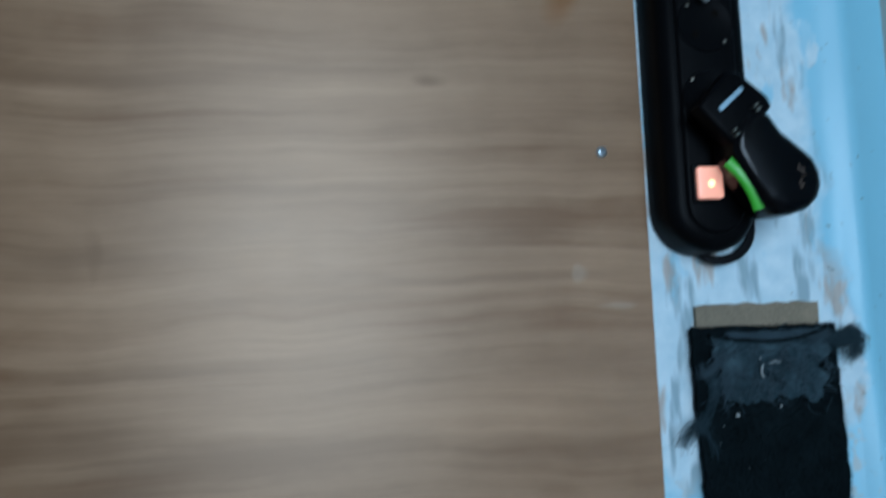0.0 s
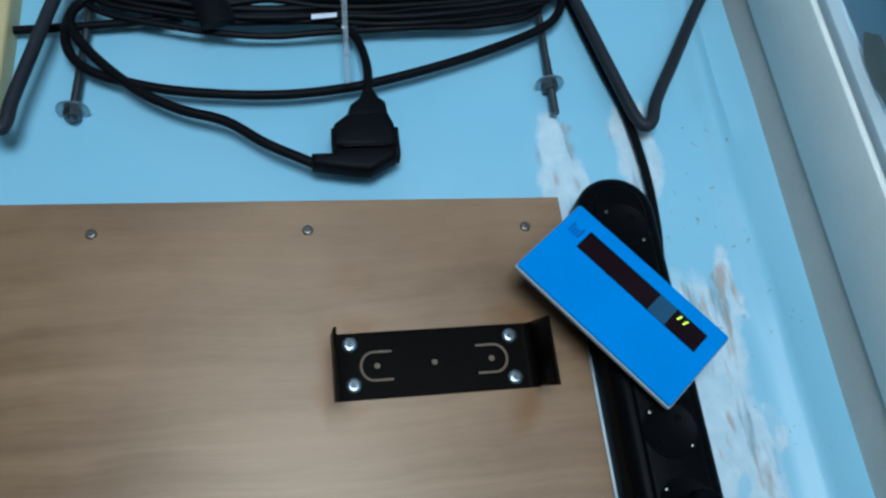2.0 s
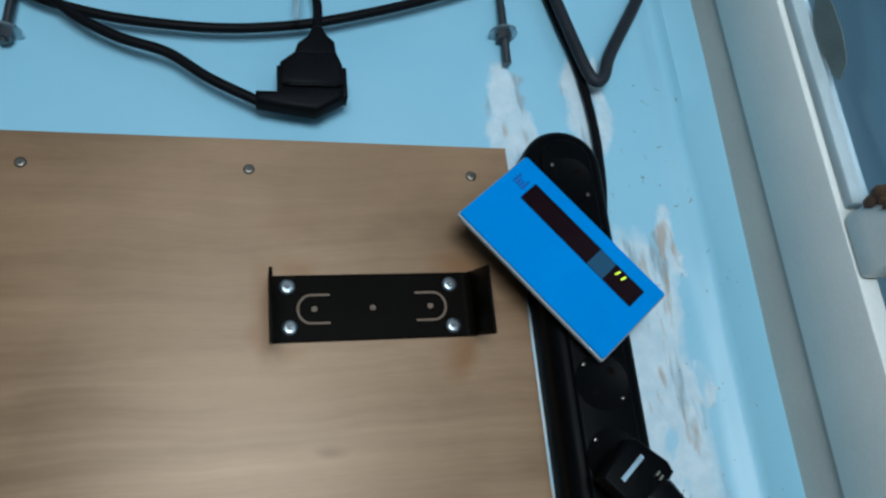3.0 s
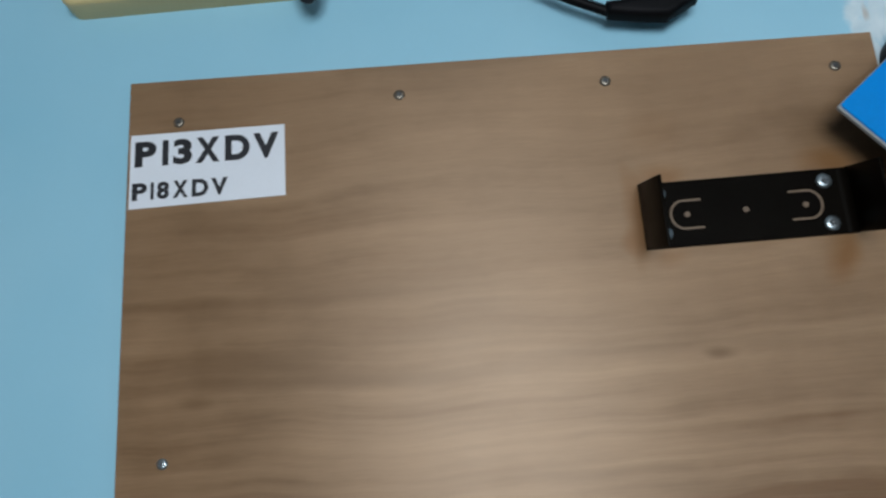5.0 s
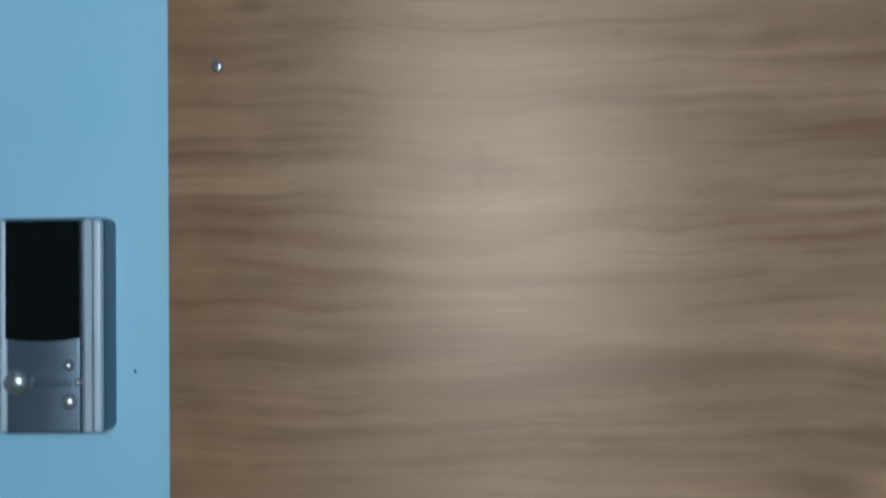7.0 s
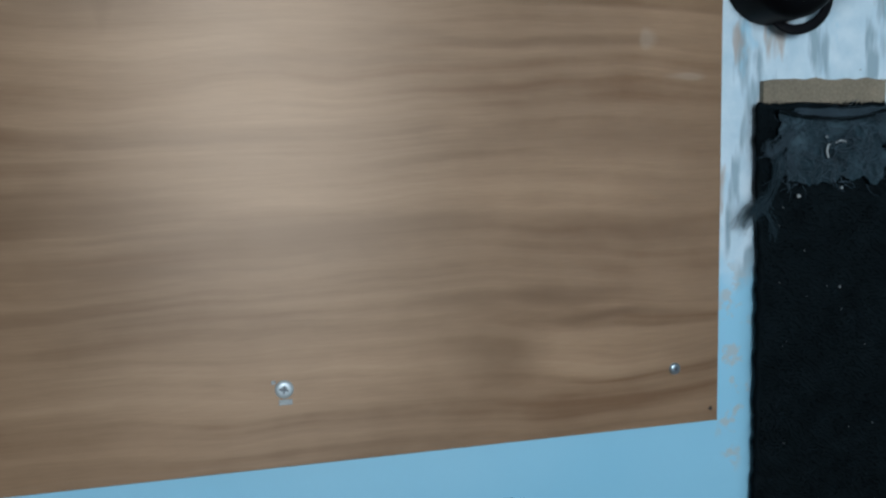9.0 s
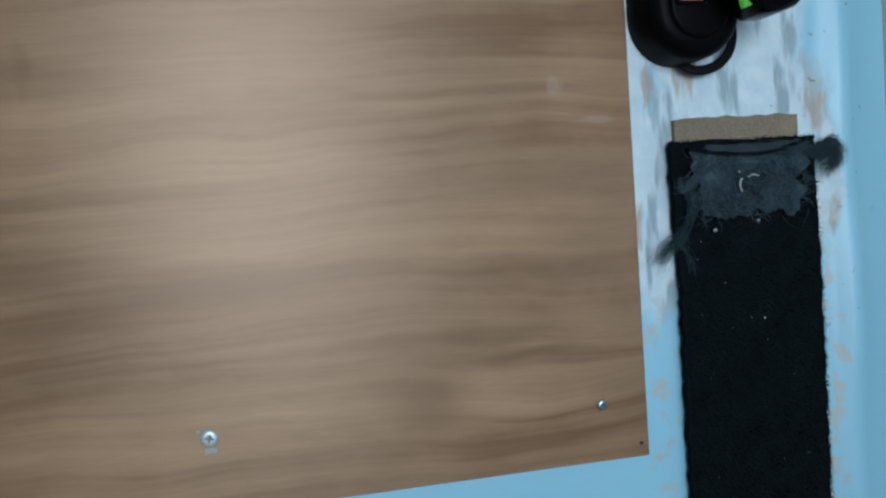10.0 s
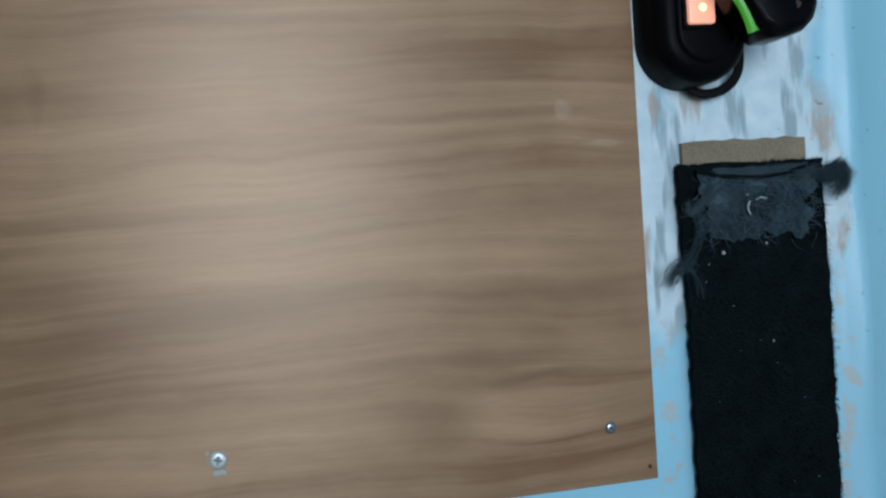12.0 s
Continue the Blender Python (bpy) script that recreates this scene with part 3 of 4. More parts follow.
# the bracket
def bracket_thing():
    t = thing("mounting_bracket", (0.425, 0.0, 0.436), "black enamelled U-shaped steel bracket screwed to the board", "bracket")
    x0, x1, z0, z1 = 0.3465, 0.4825, 0.4180, 0.4630
    plate = prism([(x0, z0), (x1, z0), (x1, z1), (x0, z1)], 0.0, -0.002, 0.0004, 1)
    part("base_plate", plate, M["black_metal"], t)
    for x in (x0, x1 - 0.002):
        side = box((x, -0.058 if x == x0 else -0.047, z0), (x + 0.002, -0.002, z1), 0.0006)
        for v in side.verts:
            v.co.z -= 0.0145 * max(0.0, -v.co.y - 0.004) / 0.054
        part("flange", side, M["black_metal"], t)
    web = bmesh.new()
    curve = [(x1 - 0.0021, -0.0021), (x1 - 0.0075, -0.0021)] + [(x1 - 0.0075 + 0.0054 * math.sin(radians(a)), -0.0021 - 0.0054 * (1 - math.cos(radians(a)))) for a in range(15, 91, 15)]
    ends = [[web.verts.new((x, y, z)) for x, y in curve] for z in (z0, z1 - 0.001)]
    web.faces.new(ends[0])
    web.faces.new(ends[1][::-1])
    for i in range(len(curve)):
        j = (i + 1) % len(curve)
        web.faces.new((ends[0][i], ends[0][j], ends[1][j], ends[1][i]))
    part("bend", web, M["black_metal"], t, "rounded bend of the flange")
    for x, s in ((0.3735, 1), (0.4540, -1)):
        arc = [(x + s * 0.012, -0.0021, 0.449)] + [(x - s * 0.0085 * math.sin(radians(a)), -0.0021, 0.4395 + 0.0095 * math.cos(radians(a))) for a in range(0, 181, 20)] + [(x + s * 0.012, -0.0021, 0.430)]
        part("slot", tube(arc, 0.0008, 6, 3, 0.3), M["slot_wood"], t, "curved slot showing wood")
    for x in (0.3755, 0.4135, 0.452):
        part("hole", lathe([(0.0, 0.0004), (0.0019, 0.0004), (0.0022, -0.0005)], (x, -0.002, 0.4395), 14), M["slot_wood"], t, "round hole showing wood")
    screws(t, [(0.3585, 0.455), (0.3595, 0.4275), (0.4665, 0.4545), (0.4665, 0.4255)], 0.0052, -0.002)
    return t


bracket_thing()


# ---- power strip, meter and charger ----
def power_strip():
    t = thing("power_strip", (0.55, WALL_Y, 0.235), "black power strip with lit orange switch hung on the wall", "power strip")
    part("body", prism(rounded(0.5245, 0.2355, 0.5830, 0.5640, 0.0288, 8), WALL_Y, -0.026, 0.010, 5), M["black_plastic"], t)
    part("cover", prism(rounded(0.5345, 0.2460, 0.5725, 0.5535, 0.0188, 8), -0.0258, -0.0285, 0.0025, 3), M["black_plastic"], t)
    for z in (0.520, 0.4725, 0.425, 0.3775, 0.330):
        s = part("socket", lathe([(0.0, 0.0005), (0.0162, 0.0005), (0.0170, 0.0009), (0.0178, 0.0009), (0.0182, 0.0)], (0.5535, -0.0285, z), 28), M["black_plastic"], t)
        for dx, dz in ((0.0067, 0.0067), (-0.0067, -0.0067)):
            part("pin_hole", lathe([(0.0, 0.0009), (0.0022, 0.0009), (0.0026, 0.0003)], (0.5535 + dx, -0.0285, z + dz), 10), M["black_metal"], s)
        for dx, dz in ((0.0115, -0.0115), (-0.0115, 0.0115)):
            part("earth_clip", box((0.5535 + dx - 0.0009, -0.0306, z + dz - 0.0009), (0.5535 + dx + 0.0009, -0.0288, z + dz + 0.0009), 0.0003), M["brass"], s)
    part("switch_frame", prism(rounded(0.537, 0.2645, 0.5575, 0.2885, 0.002, 3), -0.0285, -0.0305, 0.0008, 1), M["black_gloss"], t)
    rocker = part("rocker", prism(rounded(0.5395, 0.2670, 0.5555, 0.2865, 0.0015, 3), -0.0304, -0.0335, 0.001, 2), M["neon"], t, "lit orange rocker")
    part("glow_lamp", lathe([(0.0, 0.0010), (0.0012, 0.0008), (0.0024, 0.0)], (0.5478, -0.0335, 0.2760), 7), M["neon_core"], rocker, "bright lamp behind the rocker")
    ring = [(0.552, 0.0, 0.242), (0.556, -0.001, 0.2350), (0.565, -0.002, 0.2318), (0.577, -0.002, 0.2345), (0.586, -0.001, 0.2420), (0.590, 0.0, 0.2530), (0.5880, 0.0, 0.263), (0.581, 0.002, 0.270)]
    part("hanging_loop", tube(ring, 0.0030, 8, 6, 0.5), M["rubber"], t)
    cord = [(0.561, 0.003, 0.762), (0.5775, 0.003, 0.686), (0.5895, 0.003, 0.637), (0.5945, 0.002, 0.585), (0.5920, 0.000, 0.534), (0.5855, -0.002, 0.49), (0.5850, 0.003, 0.42), (0.584, 0.004, 0.36)]
    part("cord", tube(cord, 0.0034, 10), M["rubber"], t)
    return t


power_strip()

A_DEV, C_DEV = -50.8, (0.5355, 0.4605)


def meter():
    """A flat blue box with a long dark window, plugged in at the sockets' slant."""
    t = thing("digital_meter", (C_DEV[0], -0.03, C_DEV[1]), "blue digital meter with dark display plugged into a power strip", "meter")
    w, h = 0.1315, 0.0673

    def at(pts):
        return turned(pts, A_DEV, C_DEV)
    part("back_shell", prism(at(rounded(-w / 2 + 0.004, -h / 2 + 0.0045, w / 2 - 0.004, h / 2 - 0.002, 0.002, 3)), -0.0300, -0.0372, 0.0), M["black_plastic"], t)
    part("trim_band", prism(at(rounded(-w / 2 - 0.0002, -h / 2 - 0.0011, w / 2 + 0.0004, h / 2, 0.002, 3)), -0.0368, -0.0396, 0.0006, 1), M["case_edge"], t, "pale worn rim")
    part("front", prism(at(rounded(-w / 2 + 0.0004, -h / 2 + 0.0004, w / 2 - 0.0004, h / 2 - 0.0004, 0.0018, 3)), -0.0392, -0.0410, 0.0006, 1), M["blue_case"], t, "bright blue front")
    d = part("display", prism(at(rounded(-0.0468, 0.0066, 0.0545, 0.0226, 0.0005, 2)), -0.0409, -0.0413, 0.0), M["window_red"], t, "long dark display window")
    part("patch", prism(at(rounded(0.0150, 0.0068, 0.0292, 0.0224, 0.0005, 2)), -0.0413, -0.0416, 0.0), M["window_blue"], d, "dim blue square")
    for u in (0.0336, 0.0386):
        part("digit", prism(at([(u - 0.0010, 0.0165), (u + 0.0002, 0.0165), (u + 0.0014, 0.0205), (u + 0.0002, 0.0205)]), -0.0413, -0.0416), M["digit"], d, "lit yellow-green digit")
    for i, u in enumerate((-0.0590, -0.0565, -0.0540, -0.0515)):
        hgt = (0.008, 0.0055, 0.0055, 0.008)[i]
        part("printed_bar", prism(at([(u, 0.0120), (u + 0.0016, 0.0120), (u + 0.0016, 0.0120 + hgt), (u, 0.0120 + hgt)]), -0.0409, -0.0412), M["dim_ink"], t, "small dim printed mark")
    for u in (-0.022, 0.0, 0.03):
        part("clip", prism(at([(u, -h / 2 - 0.0004), (u + 0.003, -h / 2 - 0.0004), (u + 0.003, -h / 2 + 0.0012), (u, -h / 2 + 0.0012)]), -0.0375, -0.0398), M["white_bits"], t)
    part("plug", lathe([(0.016, 0.0004), (0.016, 0.0018)], (0.5545, -0.0285, 0.4725), 20), M["black_plastic"], t)
    return t


meter()


def charger():
    t = thing("battery_charger", (0.565, -0.03, 0.29), "black battery charger with a green tab, plugged into the power strip", "charger")
    head = [(-0.018, -0.016), (0.010, -0.019), (0.016, -0.015), (0.016, 0.015), (0.010, 0.018), (-0.013, 0.017), (-0.018, 0.012)]
    part("plug_neck", lathe([(0.011, 0.0), (0.011, 0.021)], (0.5535, -0.0295, 0.316), 20), M["black_plastic"], t)
    part("plug_block", prism(turned(head, -42, (0.5535, 0.316)), -0.049, -0.060, 0.003, 3), M["black_plastic"], t)
    lobe = [(0.5640, 0.3180), (0.5730, 0.3120), (0.5800, 0.3015), (0.5900, 0.2935), (0.5985, 0.2860), (0.6020, 0.2780), (0.6025, 0.2700), (0.5995, 0.2620), (0.5930, 0.2560), (0.5830, 0.2530), (0.5730, 0.2530), (0.5655, 0.2590), (0.5560, 0.2760), (0.5490, 0.2900), (0.5500, 0.3050)]
    part("body", prism(lobe, -0.036, -0.062, 0.006, 3), M["black_gloss"], t)
    bar = turned([(-0.0100, -0.0014), (0.0095, -0.0014), (0.0095, 0.0014), (-0.0100, 0.0014)], 41, (0.5495, 0.3205))
    part("brand_bar", prism(bar, -0.0599, -0.0605), M["brand_bar"], t, "pale printed bar")
    for x, z in ((0.5500, 0.3035), (0.5640, 0.3180), (0.5515, 0.3010), (0.5655, 0.3155)):
        part("contact", prism(turned([(-0.0016, -0.0005), (0.0016, -0.0005), (0.0016, 0.0005), (-0.0016, 0.0005)], 42, (x - 0.001, z - 0.002)), -0.0598, -0.0634), M["brass"], t, "shiny contact")
    tab = [(0.5495, -0.053, 0.2860), (0.5545, -0.0550, 0.2800), (0.5595, -0.0555, 0.2730), (0.5638, -0.0550, 0.2650), (0.5668, -0.0540, 0.2575)]
    part("green_tab", tube(tab, 0.0047, 8, 6, 0.45, taper=1.1), M["green"], t, "bright green strap")
    for i in range(7):
        x, z = 0.5845 + 0.010 * random.random() - 0.004, 0.2680 + 0.012 * random.random()
        part("worn_mark", prism(turned([(-0.0018, -0.0007), (0.0018, -0.0007), (0.0018, 0.0007), (-0.0018, 0.0007)], random.uniform(0, 90), (x, z)), -0.0619, -0.0622), M["dirt"], t)
    hairs = [tube([(x, -0.040, z), (x + dx * 0.6, -0.043, z + 0.003), (x + dx, -0.042, z + 0.006)], 0.00018, 4, 3) for x, z, dx in
             ((0.575, 0.312, 0.003), (0.577, 0.309, 0.004), (0.580, 0.304, 0.003), (0.583, 0.301, 0.005), (0.571, 0.316, 0.002), (0.588, 0.298, 0.004))]
    part("fluff", join(*hairs), M["fluff"], t)
    return t


charger()


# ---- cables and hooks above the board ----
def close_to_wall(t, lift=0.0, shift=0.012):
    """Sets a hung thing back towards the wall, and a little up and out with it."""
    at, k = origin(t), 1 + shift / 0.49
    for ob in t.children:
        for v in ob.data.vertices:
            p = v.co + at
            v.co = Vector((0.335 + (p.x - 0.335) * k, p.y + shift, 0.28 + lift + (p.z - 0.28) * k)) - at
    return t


def rod(x, z_end, tail, lean):
    t = thing("threaded_rod", (x, WALL_Y, z_end), "dull steel threaded rod with washer and nut, hooked into the wall", "rod", "threaded rods in the wall")
    line = [(x, -0.012, z_end - tail), (x + lean * 0.4, -0.012, z_end + 0.04), (x + lean, -0.012, z_end + 0.115), (x + lean, -0.008, z_end + 0.14), (x + lean, 0.006, z_end + 0.148), (x + lean, 0.03, z_end + 0.148)]
    part("rod", tube(line, 0.0030, 10, 8), M["steel"], t)
    ridge = []
    for i in range(24):
        z = z_end - tail + 0.001 + i * 0.0022
        bmx = bmesh.new()
        bmesh.ops.create_cone(bmx, segments=10, radius1=0.0033, radius2=0.0033, depth=0.0009, cap_ends=True, matrix=Matrix.Translation((x + lean * 0.4 * (z - z_end + tail) / (0.04 + tail), -0.012, z)))
        ridge.append(bmx)
    part("thread", join(*ridge), M["steel"], t)
    washer = bmesh.new()
    bmesh.ops.create_cone(washer, segments=24, radius1=0.0112, radius2=0.0112, depth=0.0014, cap_ends=True, matrix=Matrix.Translation((x, -0.012, z_end + 0.0035)))
    part("washer", washer, M["zinc"], t)
    nut = bmesh.new()
    bmesh.ops.create_cone(nut, segments=6, radius1=0.0062, radius2=0.0062, depth=0.0055, cap_ends=True, matrix=Matrix.Translation((x, -0.012, z_end)))
    part("nut", nut, M["steel"], t)
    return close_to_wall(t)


rod(0.5262, 0.650, 0.024, 0.004)
rod(0.1770, 0.632, 0.005, 0.007)


def v_hook(left, low, right, back=0.012):
    t = thing("wall_hook", (low[0], WALL_Y, low[1]), "dark V-shaped bent bar hook fixed to the wall", "hook", "hooks on the wall")

    def up(p, k):
        return (low[0] + (p[0] - low[0]) * k, low[1] + (p[1] - low[1]) * k)
    a, b = up(left, 1.5), up(right, 1.5)
    line = [(a[0], 0.03, a[1] + 0.004), (a[0], 0.004, a[1] + 0.003), (a[0], -0.018, a[1] - 0.008), (left[0], -0.02, left[1])]
    # the bend: an arc between the legs, round a vertex a little below the lowest point
    tip = (low[0] + 0.003, low[1] - 0.0175)
    foot_l, foot_r = up(left, 0.22), up(right, 0.24)
    line.append((up(left, 0.55)[0], -0.02, up(left, 0.55)[1]))
    for k in range(5):
        t0 = k / 4
        w = ((1 - t0) ** 2, 2 * t0 * (1 - t0), t0 * t0)
        line.append((w[0] * foot_l[0] + w[1] * tip[0] + w[2] * foot_r[0], -0.02, w[0] * foot_l[1] + w[1] * tip[1] + w[2] * foot_r[1]))
    line.append((up(right, 0.55)[0], -0.02, up(right, 0.55)[1]))
    line += [(right[0], -0.02, right[1]), (b[0], -0.018, b[1] - 0.008), (b[0], 0.004, b[1] + 0.003), (b[0], 0.03, b[1] + 0.004)]
    part("bar", tube(line, 0.0049, 12, 6), M["dark_steel"], t)
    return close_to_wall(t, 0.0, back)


v_hook((0.5610, 0.722), (0.5890, 0.603), (0.6655, 0.727))
v_hook((0.0960, 0.706), (0.1335, 0.613), (0.1590, 0.727), 0.0)


def cable_coil():
    t = thing("coiled_cable", (0.36, -0.02, 0.68), "coiled black power cable draped between the rods", "cable")
    rng = random.Random(4)
    for i in range(9):
        r = rng.choice((0.0026, 0.003, 0.0034))
        lo, hi = 0.7000 + 0.0035 * i + rng.uniform(-0.002, 0.002), 0.765 + rng.uniform(-0.01, 0.02)
        xl, xr, y = 0.1720 + rng.uniform(-0.004, 0.010), 0.545 + rng.uniform(-0.012, 0.004), -0.019 - 0.0026 * (i % 4)
        sag = rng.uniform(-0.003, 0.006)
        pts = [(xl + 0.06, y, hi), (xl + 0.015, y, hi - 0.012), (xl, y, (lo + hi) / 2), (xl + 0.018, y, lo + 0.016), (xl + 0.07, y, lo + 0.005 + sag)]
        for k in range(1, 6):
            pts.append((xl + 0.07 + (xr - xl - 0.14) * k / 6, y + rng.uniform(-0.002, 0.002), lo + rng.uniform(-0.003, 0.003) - 0.002 + sag * (1 - k / 3) * 0.5))
        pts += [(xr - 0.06, y, lo + 0.004), (xr - 0.016, y, lo + 0.014), (xr, y, (lo + hi) / 2), (xr - 0.015, y, hi - 0.012), (xr - 0.06, y, hi)]
        part("strand", tube(pts, r, 8, 6), M["rubber"], t)
    # the lowest, slack turn
    slack = [(0.205, -0.018, 0.740), (0.176, -0.018, 0.722), (0.1690, -0.018, 0.698), (0.1735, -0.018, 0.678), (0.188, -0.018, 0.663), (0.212, -0.018, 0.653), (0.253, -0.018, 0.644), (0.312, -0.018, 0.640), (0.365, -0.018, 0.645),
             (0.414, -0.018, 0.657), (0.473, -0.018, 0.677), (0.526, -0.018, 0.701), (0.546, -0.018, 0.722), (0.550, -0.018, 0.746)]
    part("strand", tube(slack, 0.0036, 10, 8), M["rubber"], t)
    lead = [(0.235, -0.021, 0.745), (0.190, -0.021, 0.732), (0.172, -0.021, 0.708), (0.185, -0.022, 0.680), (0.219, -0.022, 0.645), (0.250, -0.022, 0.6265), (0.282, -0.022, 0.6155), (0.310, -0.022, 0.596), (0.342, -0.022, 0.5790)]
    part("strand", tube(lead, 0.0037, 10, 8), M["rubber"], t)
    tail = [(0.383, -0.022, 0.636), (0.384, -0.022, 0.664), (0.377, -0.020, 0.692), (0.358, -0.018, 0.715)]
    part("strand", tube(tail, 0.0034, 10, 8), M["rubber"], t)
    feed = [(0.05, -0.012, 0.694), (0.12, -0.012, 0.7025), (0.18, -0.014, 0.7060), (0.25, -0.016, 0.712)]
    part("strand", tube(feed, 0.0032, 10, 8), M["rubber"], t)
    wrap = [(0.268, -0.030, 0.728), (0.272, -0.033, 0.712), (0.278, -0.031, 0.694)]
    part("wrap", tube(wrap, 0.013, 10, 6, 0.4), M["rubber"], t, "black tape wrapped round the turns")
    part("cable_tie", prism([(0.3665, 0.640), (0.3700, 0.640), (0.3735, 0.76), (0.3690, 0.76)], -0.031, -0.0325, 0.0004, 1), M["strap"], t, "clear plastic strap")
    for z in (0.6620, 0.6890):
        part("glint_bump", box((0.3665, -0.0332, z), (0.3715, -0.0324, z + 0.003), 0.0006), M["strap"], t)
    part("tag", prism([(0.345, 0.6985), (0.364, 0.7010), (0.364, 0.7050), (0.345, 0.7030)], -0.031, -0.0316), M["paper"], t, "small white printed tag")
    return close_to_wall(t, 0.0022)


cable_coil()


def plug_pair():
    t = thing("plug_and_socket", (0.383, -0.03, 0.58), "black mains plug pushed into a hanging rubber cable socket", "plug")
    neck = [(0.3800, 0.640), (0.3865, 0.640), (0.3900, 0.632), (0.3950, 0.627), (0.3960, 0.6150), (0.3660, 0.6150), (0.3690, 0.625), (0.3760, 0.631)]
    part("strain_relief", prism(neck, -0.010, -0.028, 0.003, 3), M["rubber"], t)
    sock = [(0.3670, 0.6160), (0.3955, 0.6160), (0.3990, 0.607), (0.4005, 0.588), (0.3550, 0.588), (0.3565, 0.607)]
    part("socket_body", prism(sock, -0.014, -0.0315, 0.004, 3), M["rubber"], t)
    for x in (0.3560, 0.4000):
        part("grip_rib", box((x - 0.0018, -0.0295, 0.580), (x + 0.0018, -0.017, 0.604), 0.001), M["rubber"], t)
    body = [(0.3550, 0.5875), (0.4000, 0.5875), (0.3985, 0.5785), (0.3900, 0.5740), (0.3800, 0.5680), (0.3650, 0.5700), (0.3400, 0.5745), (0.3400, 0.5835), (0.3550, 0.5835)]
    part("plug_body", prism(body, -0.019, -0.0315, 0.004, 3), M["rubber"], t)
    part("groove", box((0.362, -0.0322, 0.5868), (0.394, -0.030, 0.5892), 0.0006), M["rubber"], t)
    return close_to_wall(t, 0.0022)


plug_pair()

# ---- things on the wall round the board ----
cream_box = thing("cream_box", (0.05, WALL_Y, 0.62), "cream plastic wall box with a round knob", "wall box")
part("back_box", prism(rounded(-0.050, 0.6335, 0.1270, 0.80, 0.010, 5), WALL_Y, -0.014, 0.004, 3), M["cream"], cream_box)
part("front_plate", prism(rounded(-0.040, 0.6420, 0.1180, 0.79, 0.008, 5), -0.0142, -0.020, 0.003, 3), M["cream"], cream_box)
part("knob", lathe([(0.0, 0.004), (0.013, 0.004), (0.0155, 0.002), (0.016, 0.0)], (0.083, -0.020, 0.671), 26), M["cream_dark"], cream_box, "round dull knob")


def player():
    t = thing("silver_handset", (-0.065, WALL_Y, 0.091), "silver handheld device with a dark screen, mounted on the blue wall", "handset")
    x0, x1, z0, z1 = -0.1015, -0.0350, 0.0895, 0.2165
    part("body", prism(rounded(x0, z0, x1, z1, 0.005, 4), WALL_Y, -0.0085, 0.003, 3), M["silver"], t)
    part("side_rail", prism(rounded(x1 - 0.0128, z0 + 0.001, x1 - 0.0004, z1 - 0.001, 0.003, 3), -0.0082, -0.0110, 0.002, 3), M["rail_silver"], t)
    part("side_rail", prism(rounded(x0 + 0.0015, z0 + 0.001, x0 + 0.0100, z1 - 0.001, 0.003, 3), -0.0082, -0.0110, 0.002, 3), M["rail_silver"], t)
    for x in (x1 - 0.0108, x1 - 0.0052, x0 + 0.006):
        part("trim", prism(rounded(x - 0.0007, z0 + 0.002, x + 0.0007, z1 - 0.002, 0.0004, 2), -0.0108, -0.0120, 0.0003, 1), M["bright_silver"], t, "bright trim line")
    part("face", prism(rounded(x0 + 0.010, z0 + 0.001, x1 - 0.0130, z1 - 0.001, 0.002, 3), -0.0080, -0.0112, 0.0015, 2), M["silver"], t)
    low = [(-0.0920, 0.1460), (-0.0830, 0.1445), (-0.0700, 0.1440), (-0.0570, 0.1445), (-0.0482, 0.1460), (-0.0482, 0.2145), (-0.0920, 0.2145)]
    part("screen", prism(low, -0.0112, -0.0122, 0.0004, 1), M["screen"], t, "dark glossy screen")

    def button(x, z, r):
        part("button", lathe([(0.0, 0.0032), (r * 0.5, 0.0028), (r * 0.85, 0.0016), (r, 0.0)], (x, -0.0112, z), 16), M["bright_silver"], t, "domed silver button")
    button(-0.0865, 0.1205, 0.0072)
    button(-0.0545, 0.1300, 0.0034)
    button(-0.0485, 0.1205, 0.0024)
    button(-0.0545, 0.1090, 0.0048)
    part("button", prism(rounded(-0.0760, 0.1185, -0.0530, 0.1215, 0.0012, 3), -0.0112, -0.0128, 0.0006, 2), M["silver"], t)
    part("slit", prism(rounded(-0.0765, 0.1170, -0.0752, 0.1235, 0.0005, 2), -0.0112, -0.0130), M["bright_silver"], t)
    return t


player()

solo("round_black_case", lathe([(0.0, 0.030), (0.070, 0.030), (0.095, 0.024), (0.104, 0.010), (0.105, 0.0)], (0.377, WALL_Y, -0.141), 48), M["rubber"], "round black casing on the wall below the board", "casing")
speck = lathe([(0.0, 0.0004), (0.0008, 0.0003), (0.001, 0.0)], (-0.0235, WALL_Y - 0.0002, 0.124), 8)
solo("wall_speck", speck, M["dirt"], "small dark speck on the blue wall", "speck")

# ---- carpet strip with card and fluff ----
card_rng = random.Random(8)
card_pts = [(0.5500, 0.175), (0.6350, 0.175), (0.6355, 0.2035)] + [(0.6355 - 0.0855 * i / 12, 0.2040 + card_rng.uniform(-0.0008, 0.0008)) for i in range(1, 12)] + [(0.5500, 0.2030)]
solo("cardboard_strip", prism(card_pts, WALL_Y, 0.0040, 0.0004, 1), M["cardboard"], "brown cardboard strip behind the carpet", "cardboard")

def carpet_edges(z):
    """The strip's left and right rim: it leans and widens a little towards the bottom."""
    k = min(1.0, max(0.0, (0.17 - z) / 0.06))
    return 0.5440 + 0.0028 * k, 0.6434 + 0.0016 * k


